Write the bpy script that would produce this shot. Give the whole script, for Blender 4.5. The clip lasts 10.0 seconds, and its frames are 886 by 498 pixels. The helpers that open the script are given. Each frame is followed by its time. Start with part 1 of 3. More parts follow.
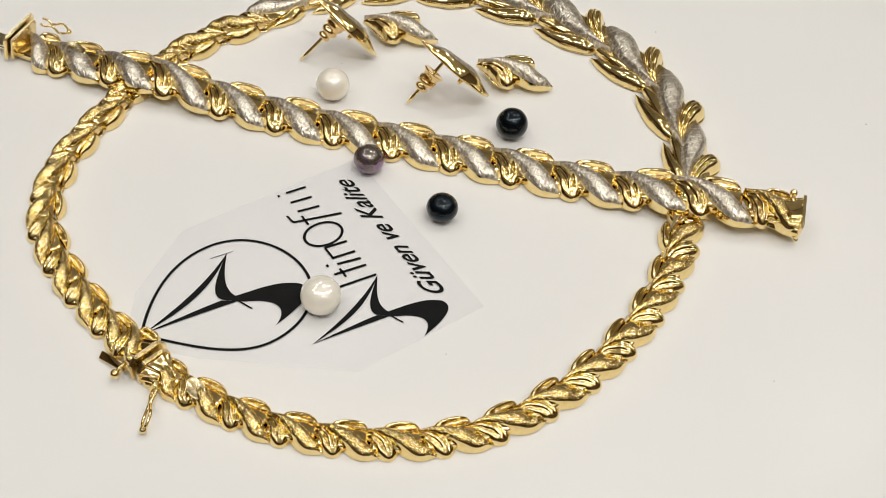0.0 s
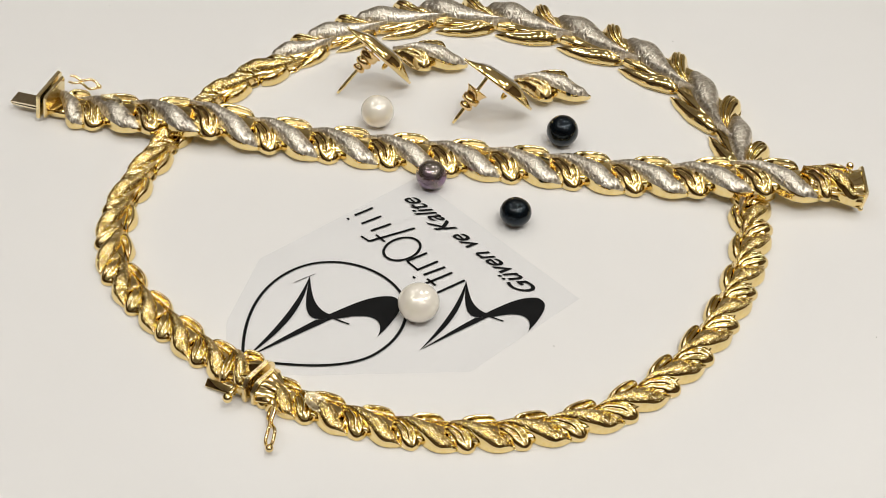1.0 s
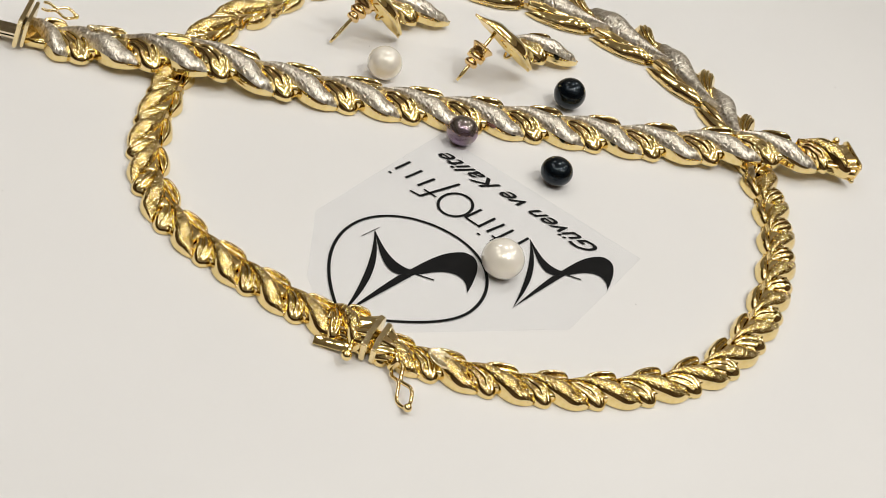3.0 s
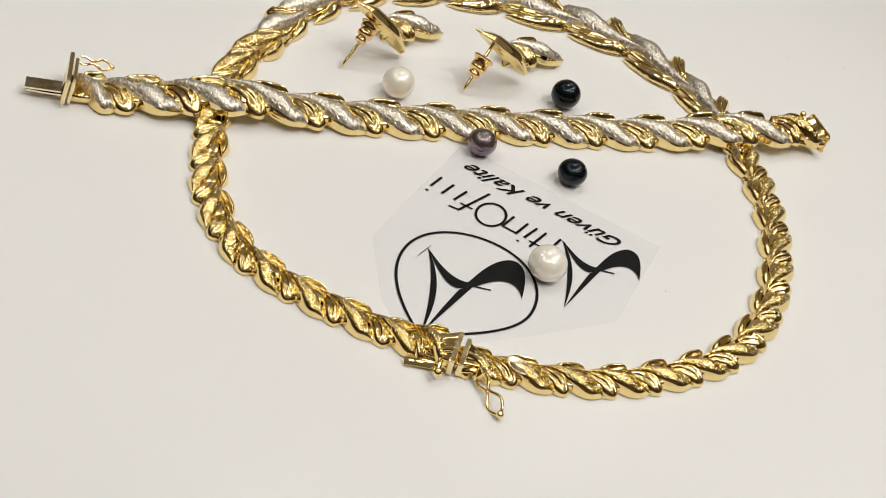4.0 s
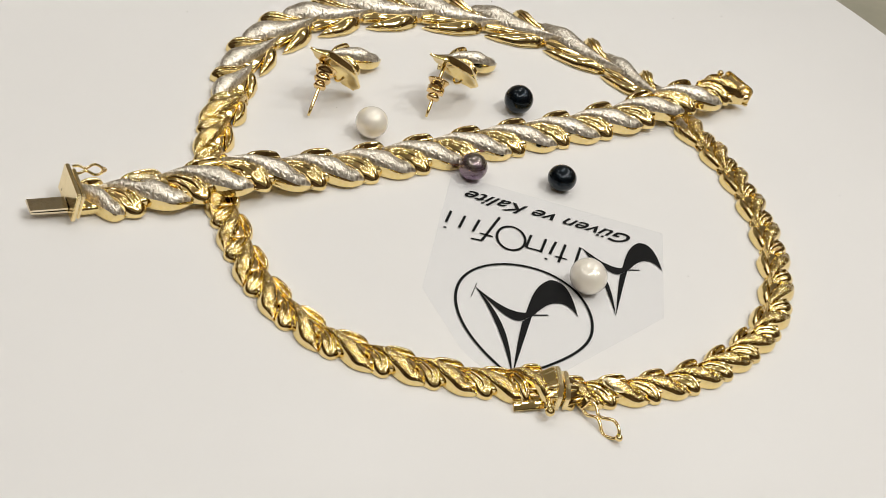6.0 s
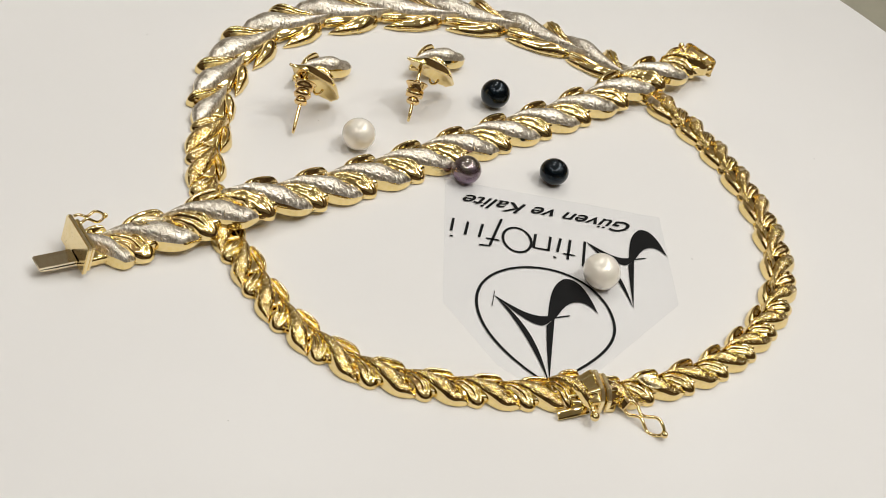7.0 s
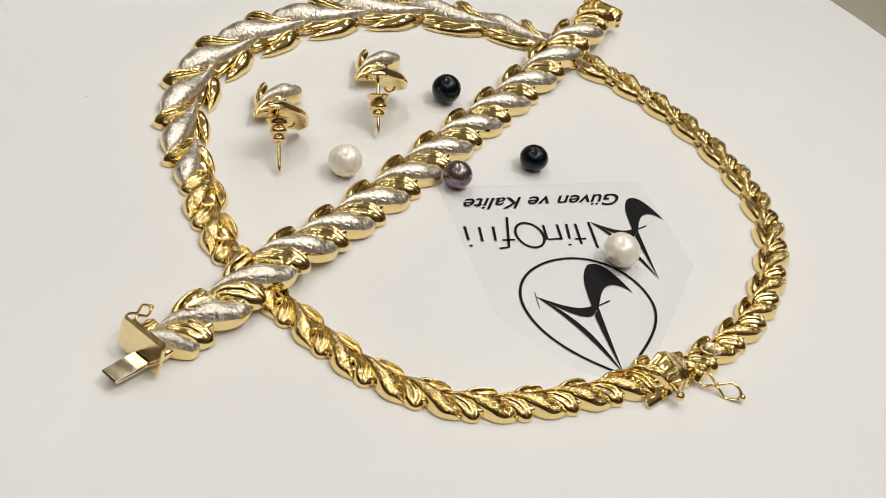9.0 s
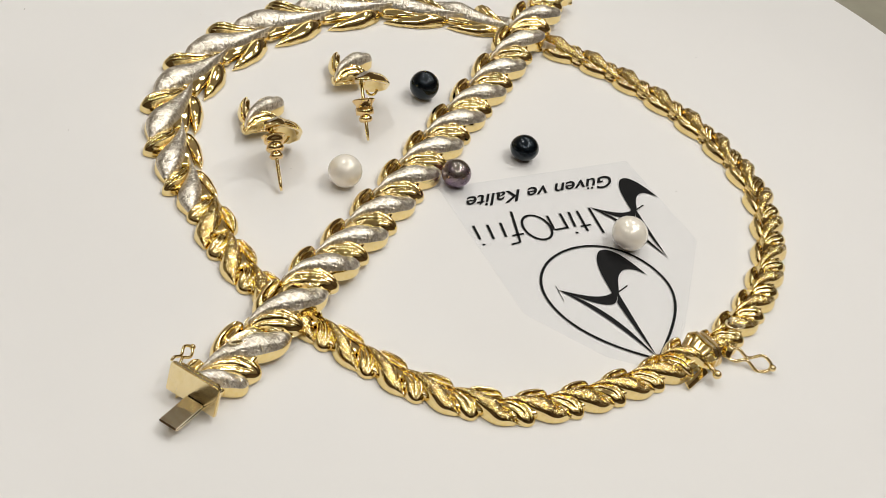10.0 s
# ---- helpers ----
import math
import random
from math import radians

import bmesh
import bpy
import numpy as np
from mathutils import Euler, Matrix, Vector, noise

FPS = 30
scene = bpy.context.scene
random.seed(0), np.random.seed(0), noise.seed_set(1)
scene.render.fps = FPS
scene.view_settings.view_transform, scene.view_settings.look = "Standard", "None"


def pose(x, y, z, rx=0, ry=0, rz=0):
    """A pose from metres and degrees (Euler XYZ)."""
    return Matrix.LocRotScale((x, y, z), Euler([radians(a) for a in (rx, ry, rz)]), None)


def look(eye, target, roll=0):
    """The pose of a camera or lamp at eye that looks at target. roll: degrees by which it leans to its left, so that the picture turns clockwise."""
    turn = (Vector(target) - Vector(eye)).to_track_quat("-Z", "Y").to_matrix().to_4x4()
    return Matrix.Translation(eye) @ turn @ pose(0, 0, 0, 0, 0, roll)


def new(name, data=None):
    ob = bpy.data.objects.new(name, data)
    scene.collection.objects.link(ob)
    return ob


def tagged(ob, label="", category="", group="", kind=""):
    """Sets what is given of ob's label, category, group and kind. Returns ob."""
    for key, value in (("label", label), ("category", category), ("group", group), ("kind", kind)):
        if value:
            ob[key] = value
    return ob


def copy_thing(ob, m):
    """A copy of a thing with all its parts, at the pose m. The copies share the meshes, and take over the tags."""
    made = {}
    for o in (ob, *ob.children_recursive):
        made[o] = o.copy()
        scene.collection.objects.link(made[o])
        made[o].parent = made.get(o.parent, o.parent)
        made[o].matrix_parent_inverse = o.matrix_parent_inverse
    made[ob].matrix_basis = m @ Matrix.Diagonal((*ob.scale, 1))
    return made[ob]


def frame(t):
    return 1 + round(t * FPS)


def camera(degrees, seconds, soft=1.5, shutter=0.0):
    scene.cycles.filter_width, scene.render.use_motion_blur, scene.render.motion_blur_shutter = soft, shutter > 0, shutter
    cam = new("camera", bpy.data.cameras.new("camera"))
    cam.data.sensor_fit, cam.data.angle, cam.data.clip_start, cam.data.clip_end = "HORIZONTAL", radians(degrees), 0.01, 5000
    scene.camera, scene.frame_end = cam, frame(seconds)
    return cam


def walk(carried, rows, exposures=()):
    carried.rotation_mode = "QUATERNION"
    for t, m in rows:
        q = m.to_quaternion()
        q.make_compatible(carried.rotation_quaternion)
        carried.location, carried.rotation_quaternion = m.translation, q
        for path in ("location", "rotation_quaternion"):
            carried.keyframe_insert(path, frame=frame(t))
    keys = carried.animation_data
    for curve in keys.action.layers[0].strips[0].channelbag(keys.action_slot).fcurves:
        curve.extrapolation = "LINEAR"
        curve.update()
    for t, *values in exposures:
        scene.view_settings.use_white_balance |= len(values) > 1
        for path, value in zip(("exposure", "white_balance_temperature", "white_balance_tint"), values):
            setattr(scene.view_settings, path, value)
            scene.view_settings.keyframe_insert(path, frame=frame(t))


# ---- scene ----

MM = 0.001

# ---- camera ----
cam = camera(34.36, 10.0, soft=0.8)
PATH = [
    (0, (0.10778, -0.20263, 0.21803), (0.03868, -0.04552, 0.03625), 2.65),
    (0.5, (0.08916, -0.22065, 0.20661), (0.02802, -0.05074, 0.03371), 2.07),
    (1, (0.07152, -0.23566, 0.19598), (0.01898, -0.05443, 0.03199), 1.92),
    (1.5, (0.04601, -0.24441, 0.17965), (0.02025, -0.05305, 0.02085), 10.29),
    (2, (0.01586, -0.24985, 0.16783), (0.00164, -0.05309, 0.01426), 13.86),
    (2.2, (0.00445, -0.25045, 0.16081), (0.00090, -0.05024, 0.01113), 16.25),
    (3.3, (-0.03916, -0.25285, 0.17385), (-0.00760, -0.06016, 0.01772), 17.45),
    (3.5, (-0.04841, -0.25641, 0.17974), (-0.01111, -0.06596, 0.02214), 17.48),
    (4, (-0.07292, -0.25973, 0.18594), (-0.02092, -0.07154, 0.02980), 17.73),
    (4.5, (-0.09543, -0.25812, 0.18990), (-0.02983, -0.07274, 0.03553), 17.22),
    (5, (-0.11379, -0.24986, 0.18880), (-0.03522, -0.06995, 0.03400), 16.94),
    (5.5, (-0.13003, -0.23947, 0.18941), (-0.03811, -0.06588, 0.03476), 16.59),
    (5.7, (-0.13777, -0.23534, 0.18819), (-0.03957, -0.06445, 0.03439), 16.58),
    (6.8, (-0.16782, -0.20848, 0.18793), (-0.04435, -0.05479, 0.03420), 15.57),
    (7, (-0.17212, -0.20417, 0.18959), (-0.04576, -0.05378, 0.03493), 15.25),
    (7.5, (-0.18642, -0.19102, 0.19032), (-0.04944, -0.05010, 0.03581), 14.84),
    (8, (-0.19823, -0.17772, 0.19128), (-0.05249, -0.04679, 0.03599), 14.30),
    (8.5, (-0.20972, -0.16237, 0.19237), (-0.05492, -0.04293, 0.03659), 14.02),
    (9, (-0.21991, -0.14647, 0.19373), (-0.05750, -0.03896, 0.03700), 13.72),
    (9.5, (-0.22872, -0.13061, 0.19469), (-0.05977, -0.03499, 0.03717), 13.23),
    (10, (-0.23711, -0.11138, 0.19497), (-0.06162, -0.02974, 0.03673), 13.29),
]
walk(cam, [(t, look(eye, target, roll)) for t, eye, target, roll in PATH], [(0.0, -1.57), (10.0, -1.57)])


# ---- materials ----
def material(name):
    m = bpy.data.materials.new(name)
    m.use_nodes = True
    nt = m.node_tree
    return m, nt, nt.nodes["Principled BSDF"], nt.nodes["Material Output"]


def node(nt, kind, **values):
    n = nt.nodes.new(kind)
    for key, value in values.items():
        n.inputs[key.replace("_", " ")].default_value = value
    return n


def coords(nt, scale=(1, 1, 1)):
    tex = nt.nodes.new("ShaderNodeTexCoord")
    mp = node(nt, "ShaderNodeMapping", Scale=scale)
    nt.links.new(tex.outputs["Object"], mp.inputs["Vector"])
    return mp.outputs["Vector"]


def ramp(nt, source, stops):
    r = nt.nodes.new("ShaderNodeValToRGB")
    el = r.color_ramp.elements
    el[0].position, el[0].color = stops[0][0], (*stops[0][1], 1)
    el[1].position, el[1].color = stops[-1][0], (*stops[-1][1], 1)
    for pos, col in stops[1:-1]:
        e = el.new(pos)
        e.color = (*col, 1)
    nt.links.new(source, r.inputs["Fac"])
    return r.outputs["Color"]


def bump(nt, height, strength, distance, normal=None):
    b = node(nt, "ShaderNodeBump", Strength=strength, Distance=distance)
    nt.links.new(height, b.inputs["Height"])
    if normal is not None:
        nt.links.new(normal, b.inputs["Normal"])
    return b.outputs["Normal"]


def polished_metal(name, colour, rough, darker, waves=0.3):
    """Polished precious metal: small waves of the cast surface and faint handling marks."""
    m, nt, bsdf, _ = material(name)
    bsdf.inputs["Metallic"].default_value = 1.0
    v = coords(nt)
    fine = node(nt, "ShaderNodeTexNoise", Scale=900.0, Detail=3.0)
    nt.links.new(v, fine.inputs["Vector"])
    wide = node(nt, "ShaderNodeTexNoise", Scale=330.0, Detail=0.5)
    nt.links.new(v, wide.inputs["Vector"])
    nt.links.new(ramp(nt, fine.outputs["Fac"], [(0.3, darker), (0.6, colour)]), bsdf.inputs["Base Color"])
    rr = node(nt, "ShaderNodeMapRange", To_Min=rough * 0.7, To_Max=rough * 1.5)
    nt.links.new(fine.outputs["Fac"], rr.inputs["Value"])
    nt.links.new(rr.outputs["Result"], bsdf.inputs["Roughness"])
    nt.links.new(bump(nt, wide.outputs["Fac"], waves, 0.0005), bsdf.inputs["Normal"])
    return m


def maths(nt, kind, a, b=None):
    """One step of arithmetic on a socket and a socket or number."""
    n = nt.nodes.new("ShaderNodeMath")
    n.operation = kind
    nt.links.new(a, n.inputs[0])
    if isinstance(b, (int, float)):
        n.inputs[1].default_value = b
    elif b is not None:
        nt.links.new(b, n.inputs[1])
    return n.outputs[0]


def satin_metal(name, colour, darker, rough, cell=1.15, tilt=0.00017, line=0.00003):
    """Florentine finish: small cuts laid like basket work, each hatched with fine graver lines its own way."""
    m, nt, bsdf, _ = material(name)
    bsdf.inputs["Metallic"].default_value = 1.0
    v = coords(nt)
    wobble = node(nt, "ShaderNodeTexNoise", Scale=520.0, Detail=2.0)
    nt.links.new(v, wobble.inputs["Vector"])
    shift = nt.nodes.new("ShaderNodeVectorMath")
    shift.operation = "MULTIPLY_ADD"
    shift.inputs[1].default_value = (0.00045,) * 3
    nt.links.new(wobble.outputs["Color"], shift.inputs[0])
    nt.links.new(v, shift.inputs[2])
    laid = node(nt, "ShaderNodeMapping", Rotation=(0.0, 0.0, 0.62), Scale=(1000.0 / cell, 820.0 / cell, 0.0))
    nt.links.new(shift.outputs["Vector"], laid.inputs["Vector"])
    axes = nt.nodes.new("ShaderNodeSeparateXYZ")
    nt.links.new(laid.outputs["Vector"], axes.inputs[0])
    x, y = axes.outputs["X"], axes.outputs["Y"]
    turn = maths(nt, "MODULO", maths(nt, "ADD", maths(nt, "ADD", maths(nt, "FLOOR", x), maths(nt, "FLOOR", y)), 1000.0), 2.0)

    def by_turn(a, b):
        mix = nt.nodes.new("ShaderNodeMix")
        nt.links.new(turn, mix.inputs["Factor"])
        nt.links.new(a, mix.inputs["A"])
        nt.links.new(b, mix.inputs["B"])
        return mix.outputs["Result"]

    def strokes(along, across, angle):
        mp = node(nt, "ShaderNodeMapping", Rotation=(0.0, 0.0, angle), Scale=(across, along, 900.0))
        nt.links.new(v, mp.inputs["Vector"])
        n = node(nt, "ShaderNodeTexNoise", Scale=1.0, Detail=2.0, Roughness=0.6)
        nt.links.new(mp.outputs["Vector"], n.inputs["Vector"])
        return n.outputs["Fac"]

    def notch(q):
        """A narrow groove across the middle of each cut."""
        rise = node(nt, "ShaderNodeMapRange", From_Min=0.05, From_Max=0.22)
        rise.interpolation_type = "SMOOTHSTEP"
        nt.links.new(maths(nt, "ABSOLUTE", maths(nt, "SUBTRACT", maths(nt, "FRACT", q), 0.5)), rise.inputs["Value"])
        return rise.outputs["Result"]

    facets = by_turn(notch(x), notch(y))
    lines = by_turn(strokes(330.0, 2900.0, 0.62), strokes(2900.0, 330.0, 0.62))
    patch = node(nt, "ShaderNodeTexNoise", Scale=300.0, Detail=1.0)
    nt.links.new(v, patch.inputs["Vector"])
    deep = node(nt, "ShaderNodeMapRange", From_Min=0.33, From_Max=0.6)
    nt.links.new(patch.outputs["Fac"], deep.inputs["Value"])
    n0 = bump(nt, maths(nt, "MULTIPLY", facets, deep.outputs["Result"]), 0.9, tilt)
    n1 = bump(nt, lines, 0.85, line * 2)
    nt.links.new(n0, n1.node.inputs["Normal"])
    nt.links.new(n1, bsdf.inputs["Normal"])
    # Relief shading put into the colour: darker lines and every second cut darker.
    relief_tone = node(nt, "ShaderNodeMix", Factor=0.0)
    relief_tone.data_type, relief_tone.blend_type = "RGBA", "MULTIPLY"
    nt.links.new(maths(nt, "MULTIPLY", turn, 0.22), relief_tone.inputs["Factor"])
    nt.links.new(ramp(nt, lines, [(0.38, darker), (0.58, colour)]), relief_tone.inputs[6])
    relief_tone.inputs[7].default_value = (*darker, 1)
    nt.links.new(relief_tone.outputs[2], bsdf.inputs["Base Color"])
    rr = node(nt, "ShaderNodeMapRange", To_Min=rough * 0.7, To_Max=rough * 1.4)
    nt.links.new(wobble.outputs["Fac"], rr.inputs["Value"])
    nt.links.new(rr.outputs["Result"], bsdf.inputs["Roughness"])
    return m


def plain(name, colour, rough, spread=0.06, scale=8.0, coat=0.0, coat_rough=0.1, relief=0.0):
    m, nt, bsdf, _ = material(name)
    v = coords(nt)
    n = node(nt, "ShaderNodeTexNoise", Scale=scale, Detail=6.0, Roughness=0.6)
    nt.links.new(v, n.inputs["Vector"])
    low = tuple(c * (1 - spread) for c in colour)
    high = tuple(min(1.0, c * (1 + spread)) for c in colour)
    nt.links.new(ramp(nt, n.outputs["Fac"], [(0.3, low), (0.7, high)]), bsdf.inputs["Base Color"])
    bsdf.inputs["Roughness"].default_value = rough
    bsdf.inputs["Coat Weight"].default_value = coat
    bsdf.inputs["Coat Roughness"].default_value = coat_rough
    if relief:
        nt.links.new(bump(nt, n.outputs["Fac"], 0.4, relief), bsdf.inputs["Normal"])
    return m


def pearl_material(name, colour, sheen_colour, rough, film, base_metal=0.0, coat=0.6, coat_rough=0.1, overtone=0.0):
    """Nacre: soft body colour with bands, a glossy skin and a thin interference layer."""
    m, nt, bsdf, _ = material(name)
    v = coords(nt)
    n = node(nt, "ShaderNodeTexNoise", Scale=130.0, Detail=2.0, Distortion=0.8)
    nt.links.new(v, n.inputs["Vector"])
    split = nt.nodes.new("ShaderNodeSeparateXYZ")
    nt.links.new(v, split.inputs[0])
    band = maths(nt, "ADD", maths(nt, "MULTIPLY", split.outputs["Z"], overtone), n.outputs["Fac"])
    nt.links.new(ramp(nt, band, [(0.35, colour), (0.65, sheen_colour)]), bsdf.inputs["Base Color"])
    bsdf.inputs["Metallic"].default_value = base_metal
    bsdf.inputs["Roughness"].default_value = rough
    bsdf.inputs["Coat Weight"].default_value = coat
    bsdf.inputs["Coat Roughness"].default_value = coat_rough
    bsdf.inputs["Thin Film Thickness"].default_value = film
    bsdf.inputs["Thin Film IOR"].default_value = 1.55
    return m


def clear_film(name):
    m, nt, bsdf, out = material(name)
    clear = node(nt, "ShaderNodeBsdfTransparent", Color=(0.970, 0.972, 0.977, 1))
    gloss = node(nt, "ShaderNodeBsdfGlossy", Roughness=0.25)
    milk = node(nt, "ShaderNodeBsdfDiffuse", Color=(0.75, 0.75, 0.77, 1))
    v = coords(nt)
    n = node(nt, "ShaderNodeTexNoise", Scale=60.0, Detail=2.0)
    nt.links.new(v, n.inputs["Vector"])
    nt.links.new(bump(nt, n.outputs["Fac"], 0.1, 0.0006), gloss.inputs["Normal"])
    haze = node(nt, "ShaderNodeMixShader", Fac=0.02)
    nt.links.new(clear.outputs[0], haze.inputs[1])
    nt.links.new(milk.outputs[0], haze.inputs[2])
    mix = node(nt, "ShaderNodeMixShader", Fac=0.005)
    nt.links.new(haze.outputs[0], mix.inputs[1])
    nt.links.new(gloss.outputs[0], mix.inputs[2])
    nt.links.new(mix.outputs[0], out.inputs["Surface"])
    nt.nodes.remove(bsdf)
    return m


def glowing(name, colour, strength):
    m, nt, bsdf, out = material(name)
    e = node(nt, "ShaderNodeEmission", Color=(*colour, 1), Strength=strength)
    nt.links.new(e.outputs[0], out.inputs["Surface"])
    nt.nodes.remove(bsdf)
    return m


GOLD = polished_metal("polished_gold", (0.95, 0.765, 0.385), 0.06, (0.92, 0.72, 0.31), 0.12)
PLATE_GOLD = polished_metal("flat_polished_gold", (0.94, 0.785, 0.47), 0.18, (0.90, 0.735, 0.40), 0.05)
LEAF_GOLD = polished_metal("leaf_gold", (0.94, 0.755, 0.37), 0.07, (0.91, 0.705, 0.30), 0.06)
TAG_GOLD = polished_metal("brushed_tag_gold", (0.86, 0.74, 0.48), 0.24, (0.74, 0.60, 0.34), 0.2)
ROSE_GOLD = polished_metal("rose_tinted_gold", (0.93, 0.70, 0.36), 0.06, (0.88, 0.62, 0.28))
PALE_GOLD = polished_metal("pale_gold", (0.90, 0.80, 0.60), 0.10, (0.84, 0.72, 0.50))
WHITE_SATIN = satin_metal("white_gold_satin", (0.88, 0.82, 0.72), (0.60, 0.53, 0.435), 0.37, cell=0.92, tilt=0.00014, line=0.00008)
GOLD_SATIN = satin_metal("yellow_gold_satin", (0.95, 0.76, 0.36), (0.66, 0.46, 0.15), 0.18, cell=0.9, tilt=0.00011, line=0.0001)
TABLE_WHITE = plain("white_lacquer", (0.800, 0.778, 0.764), 0.5, 0.012, 14.0, coat=0.12, coat_rough=0.25)
TABLE_WHITE.node_tree.nodes["Principled BSDF"].inputs["Specular IOR Level"].default_value = 0.1
TABLE_EDGE = plain("table_edge_lacquer", (0.74, 0.72, 0.66), 0.4, 0.03, 20.0)
COUNTER = plain("counter_stone", (0.33, 0.31, 0.24), 0.4, 0.2, 22.0)
# Walls are unseen: dark and pale tones shape what the gold reflects.
WALL = plain("dark_surround_wall", (0.16, 0.112, 0.075), 0.8, 0.05, 3.0, relief=0.001)
PALE_WALL = plain("bright_surround_wall", (0.60, 0.545, 0.46), 0.8, 0.05, 3.0, relief=0.001)
CEILING = plain("ceiling_paint", (0.92, 0.895, 0.85), 0.85, 0.02, 3.0)
FLOOR = plain("floor_stone", (0.72, 0.67, 0.60), 0.35, 0.15, 5.0)
INK = plain("black_ink", (0.007, 0.007, 0.0075), 0.55, 0.2, 300.0)
INK.node_tree.nodes["Principled BSDF"].inputs["Specular IOR Level"].default_value = 0.12
FILM = clear_film("clear_plastic_film")
SPOT = glowing("led_spot", (1.0, 0.97, 0.9), 8.0)
LAMP_FRAME = plain("lamp_frame_paint", (0.7, 0.7, 0.7), 0.5, 0.02)
PEARL_WHITE = pearl_material("white_nacre", (0.98, 0.92, 0.80), (0.98, 0.90, 0.82), 0.26, 300.0, base_metal=0.14, coat=1.0, coat_rough=0.06)
PEARL_BLACK = pearl_material("black_nacre", (0.004, 0.008, 0.012), (0.006, 0.014, 0.023), 0.24, 0.0, base_metal=0.7, coat=0.4, coat_rough=0.05)
PEARL_BLACK.node_tree.nodes["Principled BSDF"].inputs["Specular IOR Level"].default_value = 0.3
PEARL_PLUM = pearl_material("plum_nacre", (0.25, 0.14, 0.275), (0.23, 0.195, 0.165), 0.22, 420.0, base_metal=0.8, coat=0.5, overtone=75.0)
HOLE = plain("drill_hole_dark", (0.01, 0.01, 0.01), 0.8, 0.1)


# ---- building ----
def part(name, bm, mat, parent, label="", smooth=True):
    me = bpy.data.meshes.new(name)
    bmesh.ops.recalc_face_normals(bm, faces=bm.faces[:])
    bm.to_mesh(me)
    bm.free()
    me.materials.append(mat)
    if smooth:
        for p in me.polygons:
            p.use_smooth = True
    return shared(name, me, parent, label)


def shared(name, me, parent, label=""):
    ob = new(name, me)
    if parent is not None:
        ob.parent = parent
    return tagged(ob, label)


def thing(name, m, label, category, group="", kind=""):
    ob = new(name)
    ob.empty_display_size = 0.01
    ob.matrix_world = m
    return tagged(ob, label, category, group, kind)


def grid_mesh(bm, rows, closed=False):
    """Quads between rows of points."""
    vs = [[bm.verts.new(p) for p in row] for row in rows]
    for a, b in zip(vs, vs[1:]):
        n = len(a)
        for i in range(n if closed else n - 1):
            j = (i + 1) % n
            bm.faces.new((a[i], a[j], b[j], b[i]))
    return vs


def box(bm, sx, sy, sz, m=None, bevel=0.0, seg=2):
    made = bmesh.ops.create_cube(bm, size=1.0, matrix=(m or Matrix()) @ Matrix.Diagonal((sx, sy, sz, 1)))
    if bevel:
        vs = made["verts"]
        es = list({e for v in vs for e in v.link_edges})
        bmesh.ops.bevel(bm, geom=es, offset=bevel, segments=seg, affect="EDGES", profile=0.5)


def tube(bm, points, radius, sides=10, ends=True):
    """A round wire along points; radius may be a function of 0..1."""
    pts = [Vector(p) for p in points]
    rad = radius if callable(radius) else (lambda f: radius)
    rows, side = [], None
    for i, p in enumerate(pts):
        t = (pts[min(i + 1, len(pts) - 1)] - pts[max(i - 1, 0)]).normalized()
        if side is None:
            side = t.orthogonal().normalized()
        side = (side - t * side.dot(t)).normalized()
        other = t.cross(side)
        r = rad(i / (len(pts) - 1))
        rows.append([p + r * (math.cos(a) * side + math.sin(a) * other) for a in (2 * math.pi * k / sides for k in range(sides))])
    vs = grid_mesh(bm, rows, True)
    if ends:
        bm.faces.new(vs[0])
        bm.faces.new(vs[-1])


def lathe(bm, profile, m=None, sides=24):
    """A turned shape about z: rows of (radius, height)."""
    m = m or Matrix()
    rows = [[m @ Vector((r * math.cos(a), r * math.sin(a), z)) for a in (2 * math.pi * k / sides for k in range(sides))] for r, z in profile]
    vs = grid_mesh(bm, rows, True)
    bm.faces.new(vs[0])
    bm.faces.new(vs[-1])


def bezier(ps, n):
    """Points of a chain of curves of degree 2 or 3."""
    out = []
    deg = len(ps) - 1
    for i in range(n + 1):
        t = i / n
        out.append(sum((Vector(p) * math.comb(deg, k) * t**k * (1 - t) ** (deg - k) for k, p in enumerate(ps)), Vector((0,) * len(ps[0]))))
    return out


def smooth_through(points, closed, steps):
    """A Catmull-Rom curve through points."""
    n = len(points)
    pts = [Vector(p) for p in points]
    out = []
    for i in range(n if closed else n - 1):
        at = (lambda k: pts[k % n]) if closed else (lambda k: pts[max(0, min(n - 1, k))])
        a, b, c, d = at(i - 1), at(i), at(i + 1), at(i + 2)
        for s in range(steps):
            t = s / steps
            out.append(0.5 * (2 * b + (c - a) * t + (2 * a - 5 * b + 4 * c - d) * t * t + (3 * b - a - 3 * c + d) * t**3))
    if not closed:
        out.append(pts[-1])
    return out


def table_value(stops, t):
    """Linear steps through (t, value), softened."""
    for (a, va), (b, vb) in zip(stops, stops[1:]):
        if t <= b:
            f = (t - a) / (b - a)
            f = f * f * (3 - 2 * f)
            return va + (vb - va) * f
    return stops[-1][1]


# The unit leaf link: 1 long (u, along the chain), 1 wide (v) and 1 high, in millimetres for the bracelet.
LINK_L, LINK_W, LINK_H = 13.4, 9.4, 4.3


